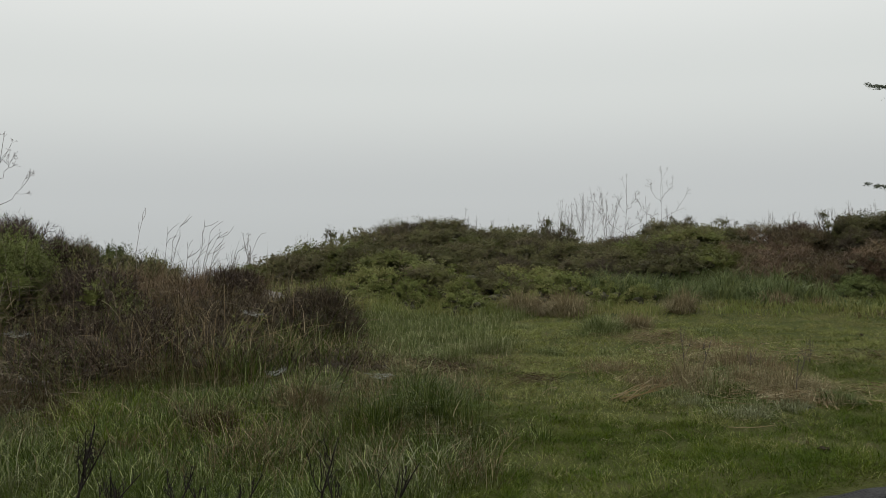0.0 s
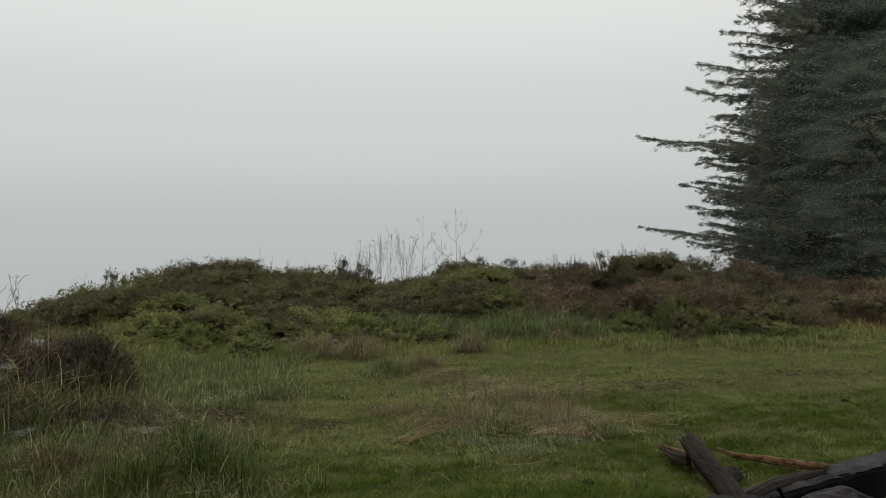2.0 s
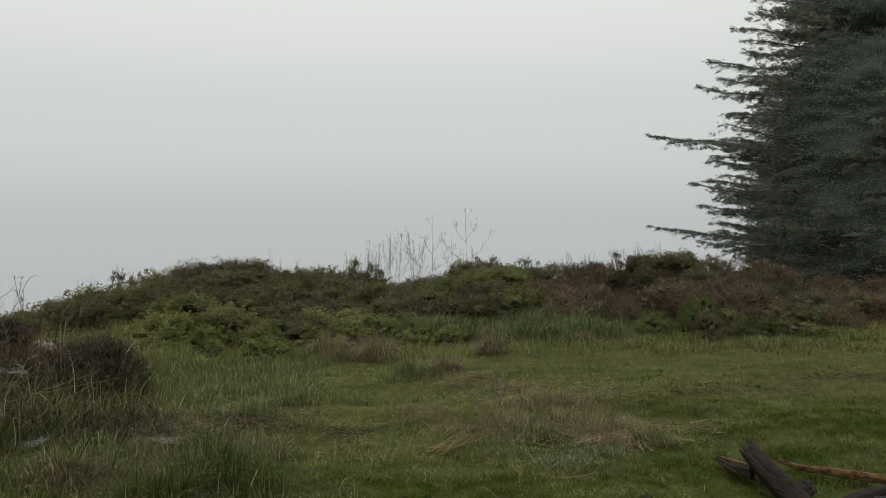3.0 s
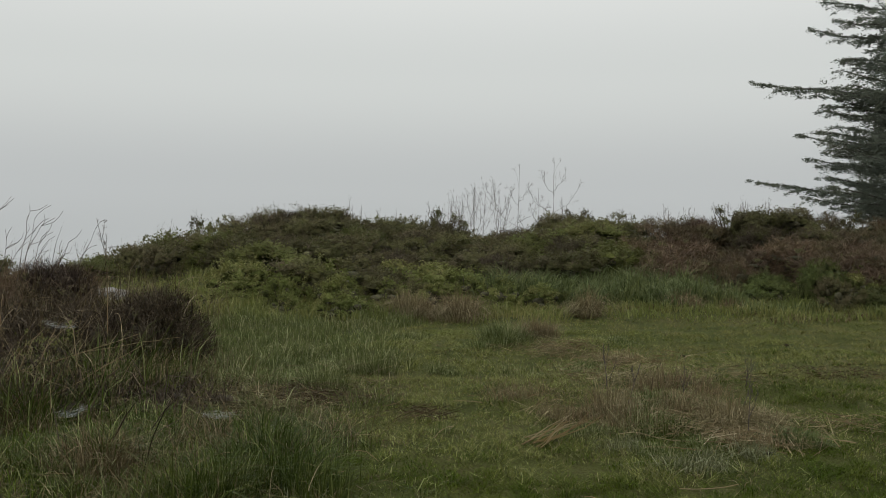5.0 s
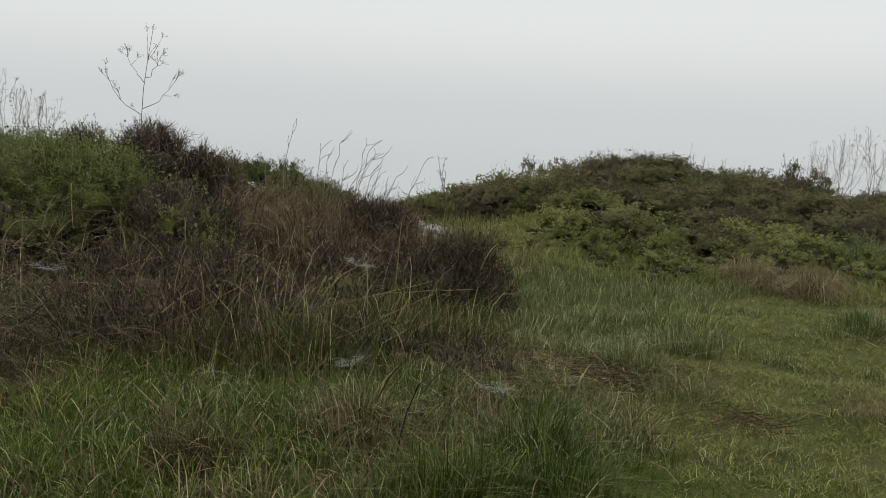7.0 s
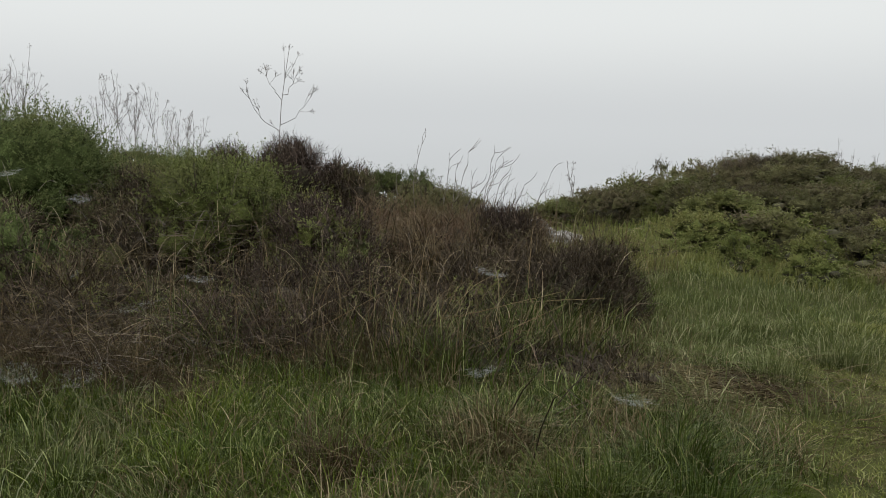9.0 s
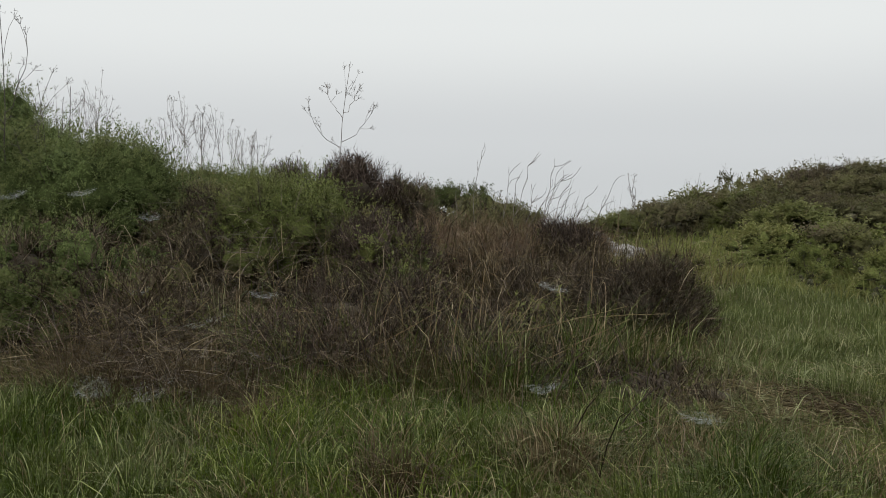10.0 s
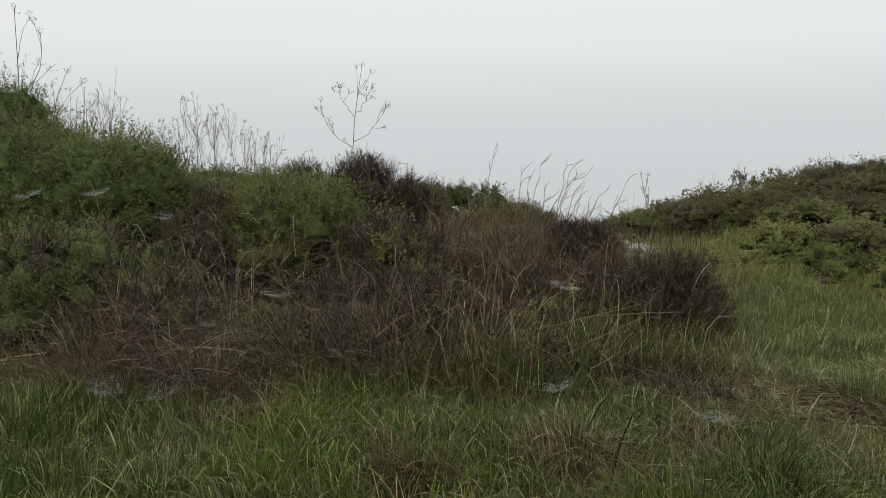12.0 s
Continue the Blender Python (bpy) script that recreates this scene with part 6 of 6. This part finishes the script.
def web(x, y, z, wide, deep, seed, tilt=0.0):
    r = np.random.default_rng(seed)
    n = 240
    a, q = r.uniform(0, 6.28, n), np.sqrt(r.uniform(0, 1, n))
    at = np.stack([q * np.cos(a) * wide / 2, q * np.sin(a) * deep / 2, 0.04 * q * q + r.normal(0, 0.006, n)], 1)
    b = r.uniform(0, 6.28, n)
    way = unit(np.stack([np.cos(b), np.sin(b), r.normal(0, 0.15, n)], 1))
    l = r.uniform(0.03, 0.12, n)
    v, f = leaves(at - way * l[:, None] / 2, way, l, r.uniform(0.0006, 0.0011, n))
    ob = tagged(new("spider_web", quick_mesh("spider_web", v, f, M_web)), "dew-whitened sheet web slung across twigs", "spider web", "spider webs")
    ob.matrix_world = pose(x, y, z, 0, tilt, math.degrees(seed) % 360)
    return ob


for k, (x, y, z, w, d) in enumerate(((-4.27, 7.83, 0.47, 0.42, 0.20), (-5.18, 7.31, 0.48, 0.32, 0.20), (-4.48, 7.42, 0.30, 0.36, 0.20), (-3.85, 6.50, 0.09, 0.34, 0.24), (-4.08, 6.23, 0.13, 0.28, 0.20), (-3.83, 7.42, 0.13, 0.30, 0.16), (-0.81, 7.83, 0.14, 0.30, 0.20), (-1.74, 7.76, 0.17, 0.20, 0.16), (-6.44, 7.64, 1.22, 0.26, 0.16), (-6.75, 7.17, 1.21, 0.26, 0.14), (-6.26, 8.21, 0.97, 0.22, 0.20), (-2.53, 9.32, 0.50, 0.26, 0.20))):
    web(x, y, z, w, d, 90 + k, 12)


# ---- the cypress ----
def cypress(x, y, tall, seed):
    r = np.random.default_rng(seed)
    ob = tagged(new("cypress_tree"), "large dark Monterey cypress with flat layered limbs", "tree")
    part("trunk", tube(bent((0, 0, -0.2), (0.5, 0.2, tall * 0.92), 0.012, 14, r), np.linspace(0.75, 0.08, 14), 12), M_cypbark, ob, smooth_faces=True)
    left = math.atan2(0.56, -0.83)
    # height of the limb's tip, reach and rise: the long limbs that stand out on the seaward side
    limbs = [(1.5, 6.4, 0.0), (2.1, 8.4, 0.0), (2.9, 11.4, 0.0), (3.9, 8.3, 0.03), (5.0, 8.8, 0.03), (6.2, 8.0, 0.04), (7.5, 10.8, 0.02), (8.5, 7.2, 0.05),
             (9.7, 8.2, 0.05), (10.9, 8.0, 0.05), (11.9, 6.2, 0.08), (13.0, 5.4, 0.08), (14.2, 5.8, 0.1), (15.4, 4.8, 0.1)]
    spec = [(h, l, left + r.normal(0, 0.1), k, 1.0) for h, l, k in limbs]
    for h in np.arange(0.7, 15.6, 0.6):
        spec.append((h, np.interp(h, [0, 3, 8, 15], [6.2, 8.0, 7.6, 4.9]) * r.uniform(0.88, 1.06), left + r.normal(0, 0.25), r.uniform(0, 0.06), 1.0))
    for _ in range(150):
        h = r.uniform(0.6, tall * 0.95) if r.uniform() < 0.6 else r.uniform(0.6, 7)
        reach = np.interp(h, [0, 3, 8, 15, tall], [6.4, 8.2, 7.4, 4.6, 1.2])
        spec.append((h, r.uniform(0.6, 0.96) * reach, left + r.normal(0, 0.85), r.uniform(-0.03, 0.1), 0.8))
    wood_chunks, at, way, long = [], [], [], []
    for h, l, a, rise, dense in spec:
        d = np.array([math.cos(a), math.sin(a), 0])
        s = np.linspace(0, 1, 8)[:, None]
        low = h - l * rise - 0.05 * l
        line = np.array([0.0, 0, low]) + d * l * s + np.array([0, 0, 1.0]) * (0.05 * l * s + l * rise * s ** 2 - 0.04 * l * np.sin(np.pi * s))
        line[1:-1] += r.normal(0, 0.07, (6, 3))
        wood_chunks.append(tube(line, np.linspace(0.03 + 0.009 * l, 0.012, 8), 5))
        side = np.array([-d[1], d[0], 0])
        for t in np.arange(0.3, 1.0, 0.4 / l):
            c = np.array([np.interp(t * 7, np.arange(8), line[:, k]) for k in range(3)])
            reach = (0.6 + l * 0.22 * (1.0 - t) ** 0.8) * r.uniform(0.55, 1.15)
            for sg in (-1, 1):
                # a flat plume: leaf sprays along a side branch whose end hangs or turns up
                w = unit(d * r.uniform(0.7, 1.3) + side * sg * r.uniform(0.35, 0.9) + np.array([0, 0, r.normal(-0.03, 0.16)]))
                m = max(int(reach / 0.13 * dense), 3)
                u = r.uniform(0.0, 1, m)
                hang = r.normal(0.02, 0.1)
                q = c + w * reach * u[:, None] + np.array([0, 0, 1.0]) * (hang * reach * u[:, None] ** 2)
                k = 13
                fan = unit(w + np.array([0, 0, 2 * hang]) + r.normal(0, 0.32, (m * k, 3)) * (1, 1, 0.5))
                at.append(np.repeat(q, k, 0) + r.normal(0, (0.07, 0.07, 0.05), (m * k, 3)) - fan * 0.04)
                way.append(fan)
                long.append(r.uniform(0.06, 0.13, m * k))
        m = 60
        u = r.uniform(0.72, 1.02, m)[:, None]
        at.append(line[-1] + (line[-1] - line[-2]) * (u - 1) * 5 + r.normal(0, (0.05, 0.05, 0.03), (m, 3)))
        way.append(unit(d + r.normal(0, 0.35, (m, 3)) * (1, 1, 0.6) + (0, 0, 0.12)))
        long.append(r.uniform(0.06, 0.12, m))
    # the inner crown, its shade painted as a darker colour, and the sprays that clothe it in shelves
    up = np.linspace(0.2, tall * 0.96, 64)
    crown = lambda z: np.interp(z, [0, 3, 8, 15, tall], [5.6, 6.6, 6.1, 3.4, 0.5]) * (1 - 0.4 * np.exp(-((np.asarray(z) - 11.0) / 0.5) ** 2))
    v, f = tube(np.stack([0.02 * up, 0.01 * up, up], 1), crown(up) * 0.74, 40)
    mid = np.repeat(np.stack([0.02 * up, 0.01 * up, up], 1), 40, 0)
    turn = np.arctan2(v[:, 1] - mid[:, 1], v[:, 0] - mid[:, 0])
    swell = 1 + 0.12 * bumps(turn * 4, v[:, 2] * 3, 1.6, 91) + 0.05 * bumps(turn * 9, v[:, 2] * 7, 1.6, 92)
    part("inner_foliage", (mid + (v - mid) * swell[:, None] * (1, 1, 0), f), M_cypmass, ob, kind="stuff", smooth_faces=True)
    m = 75000
    h = np.round(r.uniform(0.3, tall * 0.94, m) / 0.55) * 0.55 + r.normal(0, 0.11, m)
    a = left + r.uniform(-1.7, 1.7, m)
    h = h + 0.5 * bumps(a * 5, h * 0.3, 1.5, 93)
    q = crown(h) * r.uniform(0.72, 0.98, m)
    at.append(np.stack([q * np.cos(a), q * np.sin(a), h], 1))
    way.append(unit(np.stack([np.cos(a), np.sin(a), np.full(m, -0.05)], 1) + r.normal(0, 0.45, (m, 3)) * (1, 1, 0.5)))
    long.append(r.uniform(0.07, 0.14, m))
    part("limb", joined(wood_chunks), M_cypbark, ob, kind="stuff")
    at, way, ln = np.concatenate(at), np.concatenate(way), np.concatenate(long)
    n = len(at)
    out = unit(unit(at * (1, 1, 0)) * 0.85 + (0, 0, 0.3))
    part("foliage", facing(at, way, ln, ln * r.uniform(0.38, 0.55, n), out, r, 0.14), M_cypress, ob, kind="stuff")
    ob.location = (x, y, float(ground_z(x, y)) - 0.1)


cypress(24.6, 35.4, 18.5, 900)

# shrubs at the foot of the cypress, closing the view under it
r = np.random.default_rng(77)
for k in range(10):
    a, dd = r.uniform(26, 40), r.uniform(27, 36)
    x, y = 0.7 + dd * math.sin(radians(a)), 1.0 + dd * math.cos(radians(a))
    place(V_deep if r.uniform() < 0.6 else V_red, r, x, y, 1.6 - dd * math.tan(radians(r.uniform(1.4, 2.2))), r.uniform(1.8, 2.8))
